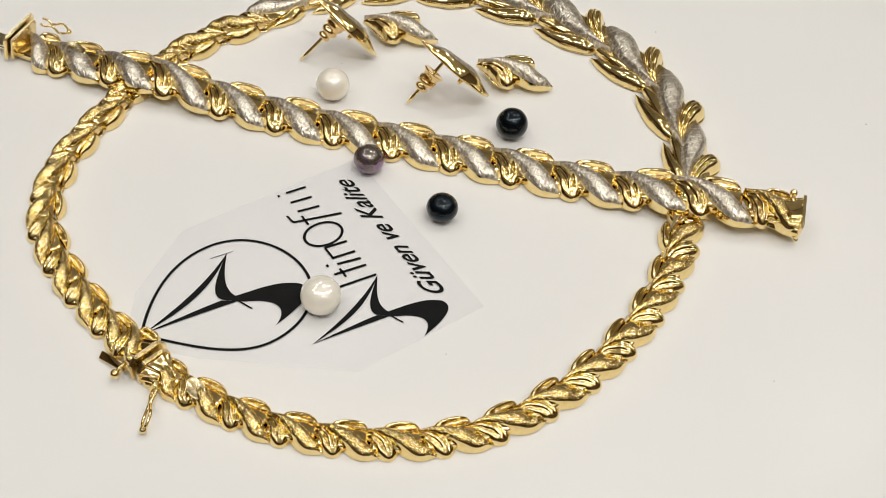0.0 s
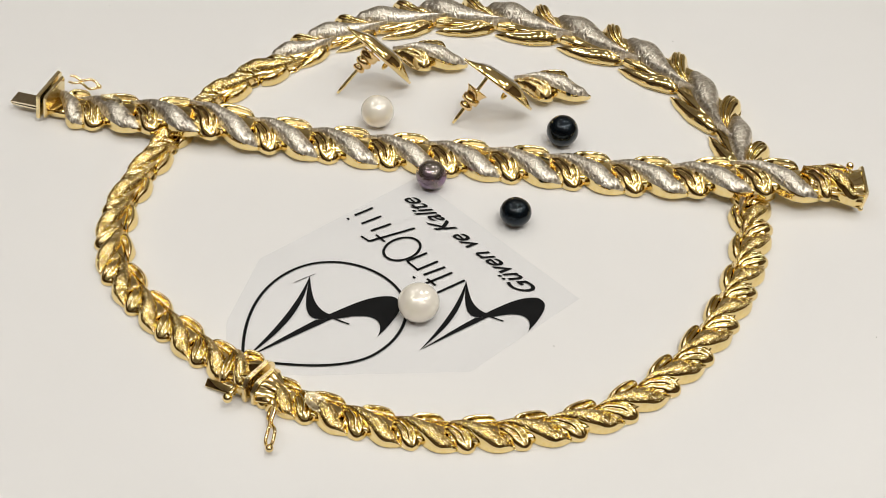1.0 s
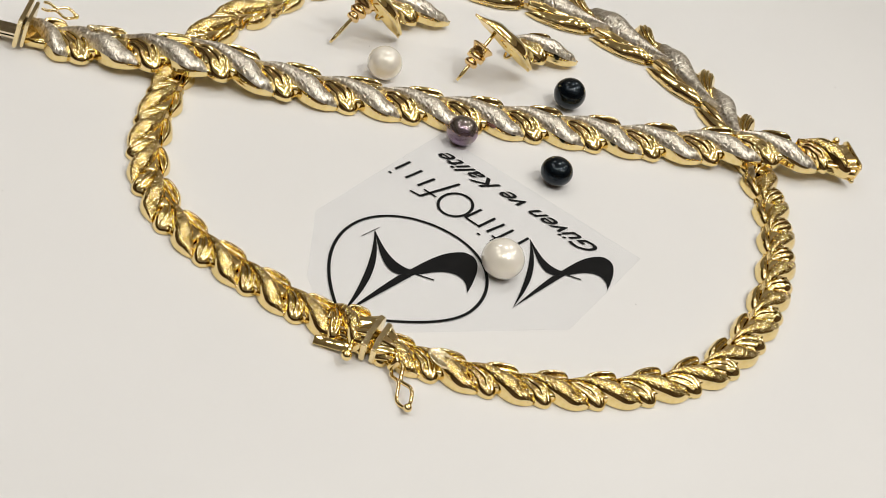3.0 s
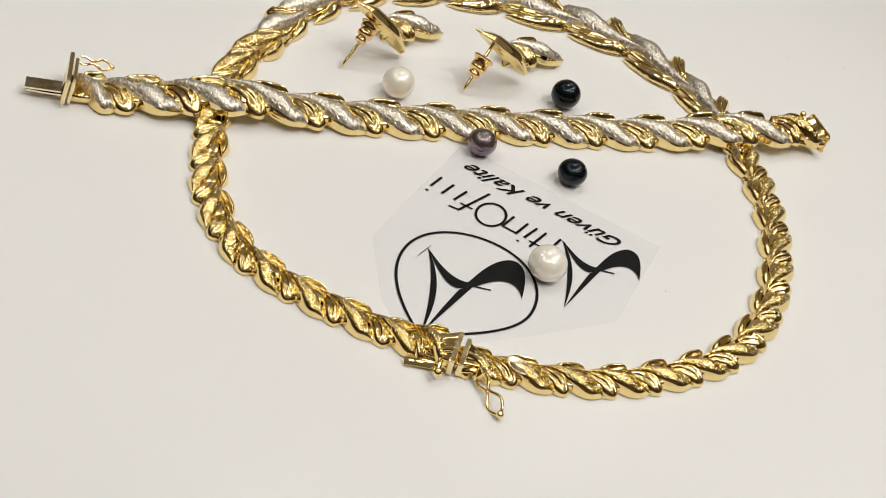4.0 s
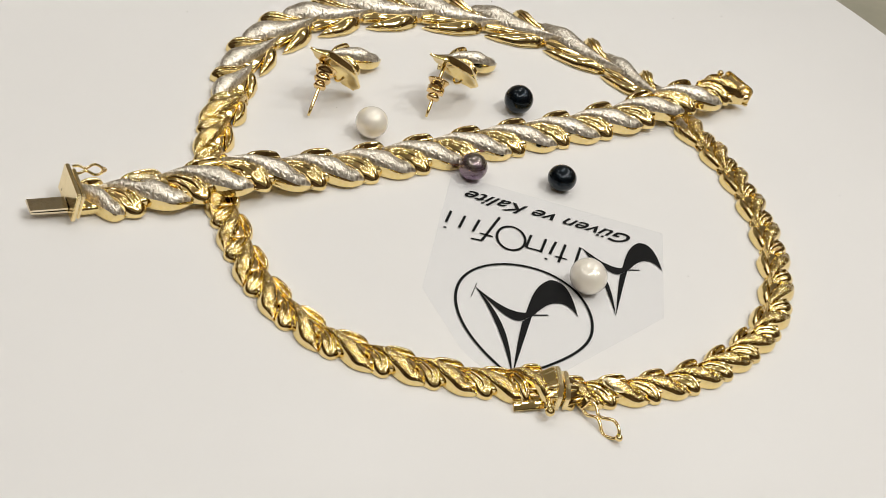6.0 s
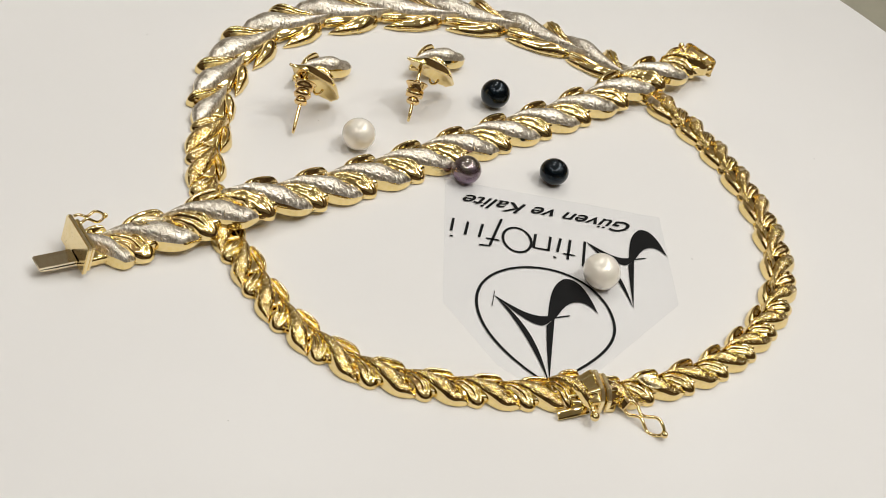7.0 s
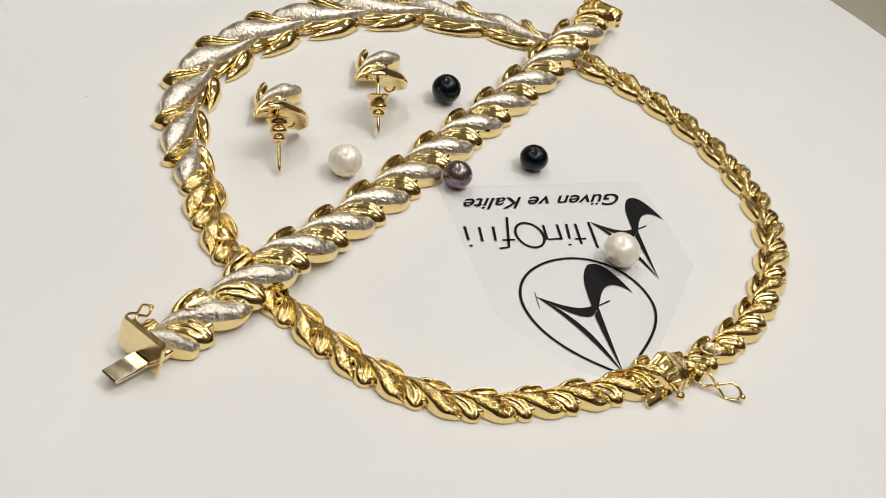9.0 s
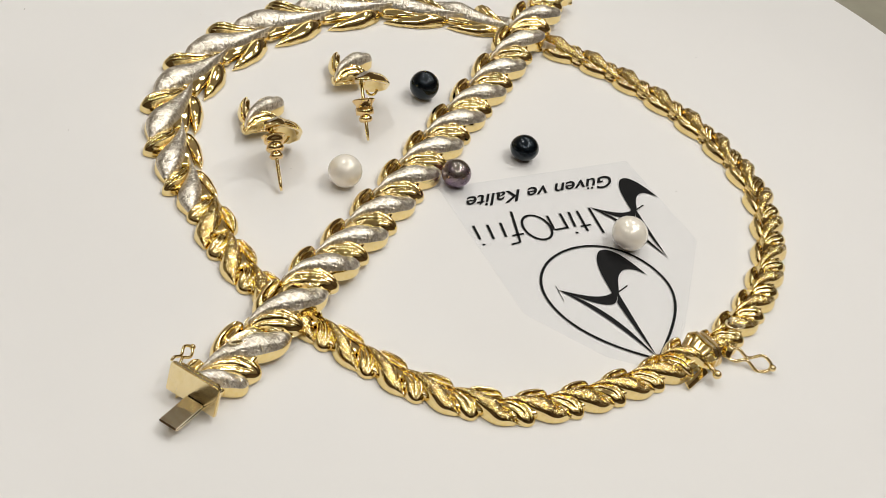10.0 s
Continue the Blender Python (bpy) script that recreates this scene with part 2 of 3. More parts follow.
def leaf_rows(front, back, top, low, n=26, m=20, shape=2.2, ridge=None):
    """The domed surface of a leaf between two curves in the plane, from edge to edge."""
    fore, aft = bezier(front, n), bezier(back, n)
    rows = []
    for i in range(n + 1):
        s = i / n
        zt = table_value(top, s)
        row = []
        for j in range(m + 1):
            c = math.sin((-1 + 2 * j / m) * math.pi / 2)
            z = low + (zt - low) * (1 - abs(c) ** shape) ** (1 / 1.9)
            if ridge:
                z += ridge(s, c) * (zt - low)
            q = aft[i].lerp(fore[i], (1 + c) / 2)
            row.append(Vector((q.x, q.y, z)) * MM)
        rows.append(row)
    return rows


def leaf_mesh(rows, keep, floor=0.25, skirt=True):
    """Faces of the rows whose place across (0..1) is kept; the skirt closes it downwards."""
    bm = bmesh.new()
    m = len(rows[0]) - 1
    n = len(rows) - 1
    grid = [[None] * (m + 1) for _ in rows]

    def vert(i, j):
        if grid[i][j] is None:
            grid[i][j] = bm.verts.new(rows[i][j])
        return grid[i][j]

    for i in range(n):
        for j in range(m):
            if keep(i / n, (j + 0.5) / m):
                bm.faces.new((vert(i, j), vert(i + 1, j), vert(i + 1, j + 1), vert(i, j + 1)))
    if skirt:
        def ring(j, f, sink):
            out = []
            for r in rows:
                mid = (r[0] + r[m]) / 2
                p = r[j].lerp(mid, sink)
                out.append(bm.verts.new((p.x, p.y, r[j].z + (floor * MM - r[j].z) * f)))
            return out

        sides = []
        for j in (0, m):
            bands = [[vert(i, j) for i in range(n + 1)], ring(j, 0.5, -0.035), ring(j, 0.85, -0.01), ring(j, 1.0, 0.05)]
            for a, b in zip(bands, bands[1:]):
                for i in range(n):
                    bm.faces.new((a[i], a[i + 1], b[i + 1], b[i]))
            sides.append(bands[-1])
        for i in range(n):
            bm.faces.new((sides[0][i], sides[0][i + 1], sides[1][i + 1], sides[1][i]))
    bmesh.ops.remove_doubles(bm, verts=bm.verts[:], dist=1e-6)
    return bm


def mesh_of(name, bm, mat):
    me = bpy.data.meshes.new(name)
    bmesh.ops.recalc_face_normals(bm, faces=bm.faces[:])
    bm.to_mesh(me)
    bm.free()
    me.materials.append(mat)
    for p in me.polygons:
        p.use_smooth = True
    return me


def uv(u, v):
    return (u * LINK_L, v * LINK_W)


def main_leaf_rows():
    return leaf_rows(
        [uv(-0.35, 0.36), uv(0.16, 0.52), uv(0.70, 0.30), uv(1.04, -0.36)],
        [uv(-0.35, 0.36), uv(0.32, 0.14), uv(0.42, -0.78), uv(1.04, -0.36)],
        [(0, 2.6), (0.35, 4.1), (0.6, 4.35), (0.86, 2.8), (1.0, 1.2)], 0.85, n=30, m=28, shape=2.3)


def broad_leaf_rows():
    """The long leaf of the wide links: a narrow tail and a round head."""
    return leaf_rows(
        [uv(-0.40, 0.31), uv(0.22, 0.38), uv(0.86, 0.24), uv(1.10, -0.26)],
        [uv(-0.40, 0.31), uv(0.32, 0.16), uv(0.44, -0.72), uv(1.10, -0.26)],
        [(0, 3.4), (0.35, 3.8), (0.65, 4.3), (0.88, 3.0), (1.0, 1.2)], 0.9, n=30, m=28, shape=2.3)


def spine_rows(spine, half, top, low, n=28, m=24, shape=2.2, ridge=None, blunt=0.84):
    """A rounded tongue about a bent middle line; half width and height follow its length."""
    steps = [blunt * k / (n // 2) for k in range(n // 2)]
    steps += [blunt + (1 - blunt) * math.sin(math.pi / 2 * k / (n - n // 2)) for k in range(n - n // 2 + 1)]

    def at(t):
        return sum((Vector((*p, 0.0)) * math.comb(3, k) * t**k * (1 - t) ** (3 - k) for k, p in enumerate(spine)), Vector())

    rows = []
    for s in steps:
        p = at(s)
        t = (at(min(1.0, s + 0.01)) - at(max(0.0, s - 0.01))).normalized()
        side = Vector((-t.y, t.x, 0.0))
        hw, zt = table_value(half, s), table_value(top, s)
        if s > blunt:
            fade = math.sqrt(max(0.0, 1 - ((s - blunt) / (1 - blunt)) ** 2))
            hw *= fade
            zt = low + (zt - low) * fade**0.8
        row = []
        for k in range(m + 1):
            c = math.sin((-1 + 2 * k / m) * math.pi / 2)
            dome = (1 - abs(c) ** shape) ** (1 / 1.9)
            if ridge and 0.02 < dome:
                dome = max(0.03, dome + ridge(s, c))
            z = low + (zt - low) * dome
            q = p + side * hw * c
            row.append(Vector((q.x, q.y, z)) * MM)
        rows.append(row)
    return rows


def ribs(s, c):
    """Three round ribs along the lobe, parted by sharp grooves and narrower towards the satin leaf."""
    run = min(1.0, 4.0 * s) * max(0.0, min(1.0, (0.96 - s) / 0.16))
    for centre, half in ((-0.60, 0.34), (-0.02, 0.24), (0.41, 0.19)):
        x = (c - centre) / half
        if abs(x) < 1:
            return -0.36 * run * (1 - math.sqrt(1 - x * x))
    return -0.36 * run


def lobe_rows():
    return spine_rows([uv(-0.36, 0.35), uv(-0.06, 0.31), uv(0.13, 0.06), uv(0.205, -0.45)],
                      [(0, 0.05), (0.1, 1.1), (0.3, 2.4), (0.55, 3.1), (0.8, 3.2), (1.0, 3.1)],
                      [(0, 1.0), (0.12, 2.0), (0.4, 3.0), (0.7, 3.25), (0.85, 2.95), (1.0, 2.4)], 0.5, n=36, m=56, shape=2.6, ridge=ribs, blunt=0.72)


def broad_lobe_rows():
    return spine_rows([uv(-0.36, 0.27), uv(0.00, 0.16), uv(0.22, -0.12), uv(0.30, -0.52)],
                      [(0, 0.05), (0.1, 0.6), (0.3, 1.4), (0.6, 2.0), (0.8, 2.2), (1.0, 2.2)],
                      [(0, 1.0), (0.12, 2.2), (0.4, 3.5), (0.7, 4.0), (0.85, 3.9), (1.0, 3.2)], 0.5, n=36, m=56, ridge=ribs, blunt=0.72)


def hollow(s, c):
    """The pocket of a side leaf, on the side towards the satin leaf."""
    return -0.38 * math.exp(-((c + 0.34) / 0.22) ** 2) * max(0.0, min(1.0, (s - 0.3) / 0.2)) * max(0.0, min(1.0, (0.98 - s) / 0.1))


def side_rows():
    return spine_rows([uv(-0.08, 0.23), uv(0.14, 0.44), uv(0.46, 0.56), uv(0.77, 0.43)],
                      [(0, 0.05), (0.35, 1.4), (0.7, 1.45), (1.0, 0.8)],
                      [(0, 0.8), (0.4, 3.2), (0.8, 3.0), (1.0, 2.5)], 0.4, n=26, m=26, ridge=hollow, blunt=0.86)


def broad_side_rows():
    return spine_rows([uv(-0.26, 0.16), uv(0.00, 0.36), uv(0.34, 0.46), uv(0.78, 0.45)],
                      [(0, 0.05), (0.3, 1.45), (0.55, 1.5), (0.8, 0.95), (1.0, 0.15)],
                      [(0, 0.8), (0.4, 2.7), (0.8, 1.9), (1.0, 0.9)], 0.4, n=26, m=18, blunt=0.92)


_main, _lobe, _side = main_leaf_rows(), lobe_rows(), side_rows()
_broad, _broad_lobe, _broad_side = broad_leaf_rows(), broad_lobe_rows(), broad_side_rows()


def satin_zone(s, c):
    return 0.14 < c < 0.92 and s < 0.965


def slim_satin_zone(s, c):
    return 0.24 < c < 0.90 and s < 0.95


def whole(s, c):
    return True


LINK_BODY = mesh_of("link_body", leaf_mesh(_main, lambda s, c: not satin_zone(s, c)), GOLD)
LINK_WHITE = mesh_of("satin_face", leaf_mesh(_main, satin_zone, skirt=False), WHITE_SATIN)
YELLOW_BODY = mesh_of("link_body_yellow", leaf_mesh(_main, lambda s, c: not slim_satin_zone(s, c)), GOLD)
LINK_YELLOW = mesh_of("satin_face_yellow", leaf_mesh(_main, slim_satin_zone, skirt=False), GOLD_SATIN)
LINK_LOBE = mesh_of("double_lobe", leaf_mesh(_lobe, whole), GOLD)
LINK_SIDE = mesh_of("side_leaf", leaf_mesh(_side, whole), GOLD)
BROAD_BODY = mesh_of("broad_link_body", leaf_mesh(_broad, lambda s, c: not satin_zone(s, c)), GOLD)
BROAD_WHITE = mesh_of("broad_satin_face", leaf_mesh(_broad, satin_zone, skirt=False), WHITE_SATIN)
BROAD_LOBE = mesh_of("broad_double_lobe", leaf_mesh(_broad_lobe, whole), GOLD)
BROAD_SIDE = mesh_of("broad_side_leaf", leaf_mesh(_broad_side, whole), GOLD)


def hinge_mesh():
    bm = bmesh.new()
    box(bm, 12.5 * MM, 5.4 * MM, 1.9 * MM, pose(4.4 * MM, 0.5 * MM, 1.35 * MM), 0.6 * MM)
    tube(bm, [(-1.6 * MM, -1.6 * MM, 1.4 * MM), (-1.6 * MM, 2.4 * MM, 1.4 * MM)], 0.55 * MM, 10)
    return mesh_of("hinge", bm, GOLD)


LINK_HINGE = hinge_mesh()


def add_link(owner, m, scale, two_tone, lobe=True, broad=False, hinge=True):
    """One leaf link of a chain, with its satin face, its polished lobe, its side leaf and its hinge."""
    link = shared("link", BROAD_BODY if broad else LINK_BODY if two_tone else YELLOW_BODY, owner)
    link.matrix_basis = m @ Matrix.Diagonal((*scale, 1))
    face = BROAD_WHITE if broad else LINK_WHITE if two_tone else LINK_YELLOW
    shared("satin_face", face, link, "textured white gold face" if two_tone else "textured yellow gold face")
    if lobe:
        shared("double_lobe", BROAD_LOBE if broad else LINK_LOBE, link)
    shared("side_leaf", BROAD_SIDE if broad else LINK_SIDE, link)
    if hinge:
        shared("hinge", LINK_HINGE, link)
    return link


# ---- the room ----
ROOM, LOW, HIGH = 2.15, -0.85, 1.5


def slab(name, size, at, mat, label):
    bm = bmesh.new()
    box(bm, *size)
    ob = part(name, bm, mat, None, label, smooth=False)
    ob.location = at
    return tagged(ob, kind="structure", category=name.split("_")[0])


slab("floor", (2 * ROOM + 0.4, 2 * ROOM + 0.4, 0.1), (0, 0, LOW - 0.05), FLOOR, "plain beige stone shop floor")
slab("ceiling", (2 * ROOM + 0.4, 2 * ROOM + 0.4, 0.1), (0, 0, HIGH + 0.05), CEILING, "plain off-white painted shop ceiling")
# Added, unseen walls: pale north and dark sides mimic bright and dim surroundings.
slab("wall_north", (2 * ROOM + 0.4, 0.2, HIGH - LOW), (0, ROOM + 0.1, (HIGH + LOW) / 2), PALE_WALL, "unseen plain wall, cream to brighten reflections in the gold")
slab("wall_south", (2 * ROOM + 0.4, 0.2, HIGH - LOW), (0, -ROOM - 0.1, (HIGH + LOW) / 2), WALL, "unseen plain wall, dark brown to darken reflections in the gold")
slab("wall_east", (0.2, 2 * ROOM, HIGH - LOW), (ROOM + 0.1, 0, (HIGH + LOW) / 2), WALL, "unseen plain wall, dark brown to darken reflections in the gold")
slab("wall_west", (0.2, 2 * ROOM, HIGH - LOW), (-ROOM - 0.1, 0, (HIGH + LOW) / 2), WALL, "unseen plain wall, dark brown to darken reflections in the gold")


def make_downlight():
    lamp = thing("downlight", pose(0, 0, HIGH), "round white recessed LED ceiling downlight", "ceiling spot", "ceiling spots")
    bm = bmesh.new()
    lathe(bm, [(0.113, -0.001), (0.135, -0.001), (0.135, -0.008), (0.117, -0.011), (0.114, -0.004)], sides=40)
    part("ring", bm, LAMP_FRAME, lamp)
    bm = bmesh.new()
    lathe(bm, [(0.113, -0.006), (0.113, -0.0085)], sides=40)
    part("lens", bm, SPOT, lamp, smooth=False)
    return lamp


def spot_lamp(x, y, watts):
    data = bpy.data.lights.new("spot_lamp", "AREA")
    data.shape, data.size, data.energy, data.color = "DISK", 0.22, watts, (1.0, 0.997, 0.955)
    lamp = new("spot_lamp", data)
    lamp.location = (x, y, HIGH - 0.0125)
    return lamp


downlight = make_downlight()
# Place in the ceiling and watts: the row towards the east is the brightest.
spots = [(0.50, -0.35, 13.5), (1.0, 0.12, 11.0), (0.62, -0.82, 9.0), (1.25, -0.60, 7.0), (0.10, 0.55, 8.0), (0.65, 1.05, 8.0), (1.35, 0.70, 6.0),
         (-0.95, -0.40, 3.4), (-0.78, -0.02, 3.4), (-0.62, -0.74, 3.4), (-0.25, -0.78, 5.0), (0.08, -0.60, 6.0), (-0.60, 0.95, 3.4), (-1.0, 0.45, 3.4)]
downlight.matrix_world = pose(*spots[0][:2], HIGH)
for x, y, watts in spots[1:]:
    copy_thing(downlight, pose(x, y, HIGH))
for spot in spots:
    spot_lamp(*spot)

# ---- counter and round table ----
counter = thing("counter", pose(-0.022, 0.02, LOW), "plain olive grey stone topped shop counter under the round table", "counter")
bm = bmesh.new()
box(bm, 1.5, 0.8, 0.03, pose(0, 0, -LOW - 0.075), 0.004)
part("worktop", bm, COUNTER, counter)
bm = bmesh.new()
box(bm, 1.4, 0.7, -LOW - 0.09, pose(0, 0, (-LOW - 0.09) / 2), 0.004)
part("cabinet_body", bm, COUNTER, counter)

DISC = (-21.9 * MM, 19.8 * MM, 193.4 * MM)
table = thing("round_display_table", pose(DISC[0], DISC[1], -0.06), "white glossy round display turntable on the counter", "display table")
bm = bmesh.new()
R = DISC[2]
lathe(bm, [(R * 0.97, 0.048), (R - 0.001, 0.048), (R, 0.0495), (R, 0.0585), (R - 0.0015, 0.06), (R * 0.5, 0.06), (0.0008, 0.06)], sides=192)
part("tabletop", bm, TABLE_WHITE, table)
bm = bmesh.new()
lathe(bm, [(0.12, 0.0), (0.12, 0.044), (0.115, 0.048)], sides=64)
part("base", bm, TABLE_EDGE, table)

# ---- necklace ----
# Centre line of the loop (x, y) and the width of the chain there, all in millimetres, against the clock's way from the clasp.
LOOP = [
    (-5.0, -70.3, 7.5), (16.0, -70.9, 7.5), (35.5, -65.3, 7.5), (52.0, -54.5, 7.5), (63.3, -36.7, 7.5), (69.2, -16.5, 7.6),
    (70.3, 3.0, 8.0), (67.5, 18.0, 9.2), (64.1, 31.6, 11.0), (50.7, 51.2, 13.5), (39.0, 59.6, 14.4), (26.2, 64.5, 15.0), (13.6, 67.4, 15.0),
    (-1.0, 68.0, 15.0), (-14.6, 65.4, 14.4), (-26.4, 60.3, 13.6), (-36.9, 51.0, 12.3), (-44.6, 40.6, 11.0), (-48.8, 31.8, 9.6),
    (-54.5, 23.0, 8.6), (-60.0, 7.0, 7.6), (-60.9, -10.0, 7.5), (-60.2, -30.0, 7.5), (-52.2, -47.7, 7.5), (-35.0, -59.3, 7.5), (-17.0, -66.8, 7.5),
]
loop_line = smooth_through(LOOP, True, 24)
loop_s = [0.0]
for a, b in zip(loop_line, loop_line[1:]):
    loop_s.append(loop_s[-1] + (b.xy - a.xy).length)
loop_len = loop_s[-1] + (loop_line[0].xy - loop_line[-1].xy).length


def on_loop(s):
    """Place, way and width of the chain at arc length s."""
    s %= loop_len
    i = max(0, min(len(loop_s) - 1, int(np.searchsorted(loop_s, s, side="right")) - 1))
    a, b = loop_line[i], loop_line[(i + 1) % len(loop_line)]
    gap = (b.xy - a.xy).length
    f = (s - loop_s[i]) / gap
    p = a.lerp(b, f)
    return p.xy, (b.xy - a.xy).normalized(), p.z


necklace = thing("necklace", pose(0, 0, 0), "two-tone gold leaf link necklace laid in a loop", "necklace")
# Where the tip of each leaf lies along the loop.
TIPS = [3.0, 13.1, 22.8, 32.5, 42.5, 52.6, 63.0, 73.8, 84.6, 95.6, 106.4, 116.6, 127.0, 138.0, 150.8, 167.0, 185.8, 203.8,
        222.0, 239.0, 255.0, 270.4, 284.0, 295.2, 306.6, 317.8, 328.4, 338.9, 349.3, 359.7, 370.0, 380.5, 390.9, 400.8, 410.8, 420.8]
for k, tip in enumerate(TIPS):
    length = (tip - TIPS[k - 1]) if k else 8.2
    e = tip - 0.04 * length
    p0, _, _ = on_loop(e - length)
    p1, _, _ = on_loop(e)
    p, way, w = on_loop(e - length * 0.5)
    out = Vector((way.y, -way.x)) * (0.02 * w + max(0.0, w - 9.0) * 0.28)
    p0, p1 = p0 + out, p1 + out
    turn = math.degrees(math.atan2(p1.y - p0.y, p1.x - p0.x))
    tall = 0.84 + (w - 7.5) * 0.05
    two_tone = 149.0 < tip < 296.0
    add_link(necklace, pose(p0.x * MM, p0.y * MM, 0.02 * MM, 0, 0, turn), (length / LINK_L, w / LINK_W, tall), two_tone, broad=two_tone)

# ---- bracelet ----
BAND = [(-96.0, -2.6), (-70.0, -1.4), (-42.0, 2.2), (-15.0, 6.2), (12.0, 10.8), (39.0, 15.2), (60.0, 19.0), (92.0, 25.9)]


def band_y(x):
    for (a, ya), (b, yb) in zip(BAND, BAND[1:]):
        if x <= b:
            return ya + (yb - ya) * (x - a) / (b - a)
    return BAND[-1][1]


def band_lift(x):
    """The bracelet rides over the necklace at two places."""
    return 3.3 * math.exp(-(((x + 57.0) / 15.0) ** 2)) + 3.3 * math.exp(-(((x - 72.0) / 17.0) ** 2))


def band_pose(x0, x1):
    a = Vector((x0, band_y(x0), band_lift(x0)))
    b = Vector((x1, band_y(x1), band_lift(x1)))
    d = b - a
    turn, rise = math.degrees(math.atan2(d.y, d.x)), math.degrees(math.atan2(d.z, d.xy.length))
    return pose(a.x * MM, a.y * MM, (a.z + 0.02) * MM, 0, -rise, turn), d.length


bracelet = thing("bracelet", pose(0, 0, 0), "two-tone gold leaf link bracelet lying open across the necklace", "bracelet")
tips = [-89.6, -81.5] + [-67.6 + 13.45 * k for k in range(12)]
for a, b in zip(tips, tips[1:]):
    m, length = band_pose(a, b)
    add_link(bracelet, m @ pose(0, -0.25 * MM, 0), (length / LINK_L, 1.2, 1.12), True, lobe=a > -85.0)


def flared_sleeve(bm, length, w0, h0, w1, h1, n=16, sides=40, ribs=5, deep=0.15, square=0.6):
    """A ridged sleeve that opens like a calyx along x."""
    rows = []
    for i in range(n + 1):
        f = i / n
        g = f**1.6
        w, h = w0 + (w1 - w0) * g, h0 + (h1 - h0) * g
        row = []
        for k in range(sides):
            a = 2 * math.pi * k / sides
            c, q = math.cos(a), math.sin(a)
            r = 1 + deep * math.sin(ribs * a + 4.5 * f) * (1 - 0.45 * f)
            y = math.copysign(abs(c) ** square, c) * w / 2 * r
            z = h / 2 + math.copysign(abs(q) ** square, q) * h / 2 * r
            row.append(Vector((f * length, y, max(z, 0.1))) * MM)
        rows.append(row)
    vs = grid_mesh(bm, rows, True)
    bm.faces.new(vs[0])
    bm.faces.new(vs[-1])


def eight_wire(length, narrow, wide, r):
    """The bent wire of a safety catch, flat in x and y."""
    up = smooth_through([(0, narrow, 0), (length * 0.18, narrow * 1.15, 0.1), (length * 0.42, 0.28, 0.2), (length * 0.72, wide, 0.1), (length * 0.95, wide * 0.55, 0), (length, 0, 0)], False, 6)
    down = [Vector((p.x, -p.y, p.z)) for p in reversed(up)][1:]
    bm = bmesh.new()
    tube(bm, [p * MM for p in up + down], r * MM, 8)
    return bm


def ball(bm, at, r):
    bmesh.ops.create_uvsphere(bm, u_segments=20, v_segments=14, radius=r * MM, matrix=Matrix.Translation(Vector(at) * MM))


def end_plate(bm, at_x, w, h, t, clip):
    """A standing plate with clipped upper corners, across x."""
    ring = [(-w / 2, 0.35), (w / 2, 0.35), (w / 2, h - clip), (w / 2 - clip, h), (-w / 2 + clip, h), (-w / 2, h - clip)]
    a = [bm.verts.new(Vector((at_x - t / 2, y, z)) * MM) for y, z in ring]
    b = [bm.verts.new(Vector((at_x + t / 2, y, z)) * MM) for y, z in ring]
    bm.faces.new(a)
    bm.faces.new(b)
    for i in range(len(ring)):
        j = (i + 1) % len(ring)
        bm.faces.new((a[i], a[j], b[j], b[i]))
    bmesh.ops.bevel(bm, geom=bm.edges[:], offset=0.18 * MM, segments=2, affect="EDGES")


TAG_PROFILE = [(r * MM, z * MM) for r, z in ((0.1, 0.0), (1.0, 0.0), (1.12, 0.2), (1.08, 0.42), (0.98, 0.45), (0.9, 0.3), (0.1, 0.27))]

# Bracelet, the end with the tongue.
clasp = pose(-92.3 * MM, -1.9 * MM, 0.9 * MM, 0, 9, 2.0)
bm = bmesh.new()
end_plate(bm, 0.0, 11.2, 6.9, 0.9, 0.5)
plate = part("clasp_plate", bm, PLATE_GOLD, bracelet, "flat polished end plate", smooth=False)
plate.matrix_basis = clasp
bm = bmesh.new()
end_plate(bm, 1.25, 9.4, 6.4, 0.7, 0.5)
part("inner_plate", bm, PLATE_GOLD, plate, smooth=False)
bm = bmesh.new()
leaf = [(-0.4, 1.7), (-4.5, 1.75), (-8.4, 1.8), (-8.6, 1.5), (-8.2, 1.2), (-4.5, 1.0), (-0.4, 0.9)]
rows = []
for y in (-3.0, 0.7):
    rows.append([Vector((x * 0.93, y, z + 0.22)) * MM for x, z in leaf])
    rows.append([Vector((x * 0.90, y, z - 0.22)) * MM for x, z in leaf])
grid_mesh(bm, [rows[0], rows[2], rows[3], rows[1], rows[0]])
tongue = part("tongue", bm, PALE_GOLD, plate, "folded polished clasp tongue", smooth=False)
tongue.matrix_basis = pose(0, 0, 0, 0, -9, 0)
bm = eight_wire(6.7, 0.7, 1.1, 0.30)
ball(bm, (7.0, 0, 0), 0.6)
wire = part("safety_wire", bm, GOLD, bracelet, "bent gold safety wire with a ball end")
wire.matrix_basis = pose(-89.9 * MM, 4.6 * MM, 5.0 * MM, 42, 12, 10)
bm = bmesh.new()
lathe(bm, TAG_PROFILE, Matrix.Diagonal((3.0, 1.1, 1, 1)), 32)
tag = part("oval_tag", bm, TAG_GOLD, bracelet, "small oval maker's tag")
tag.matrix_basis = pose(-76.4 * MM, -0.4 * MM, 5.35 * MM, 4, -2, -14)


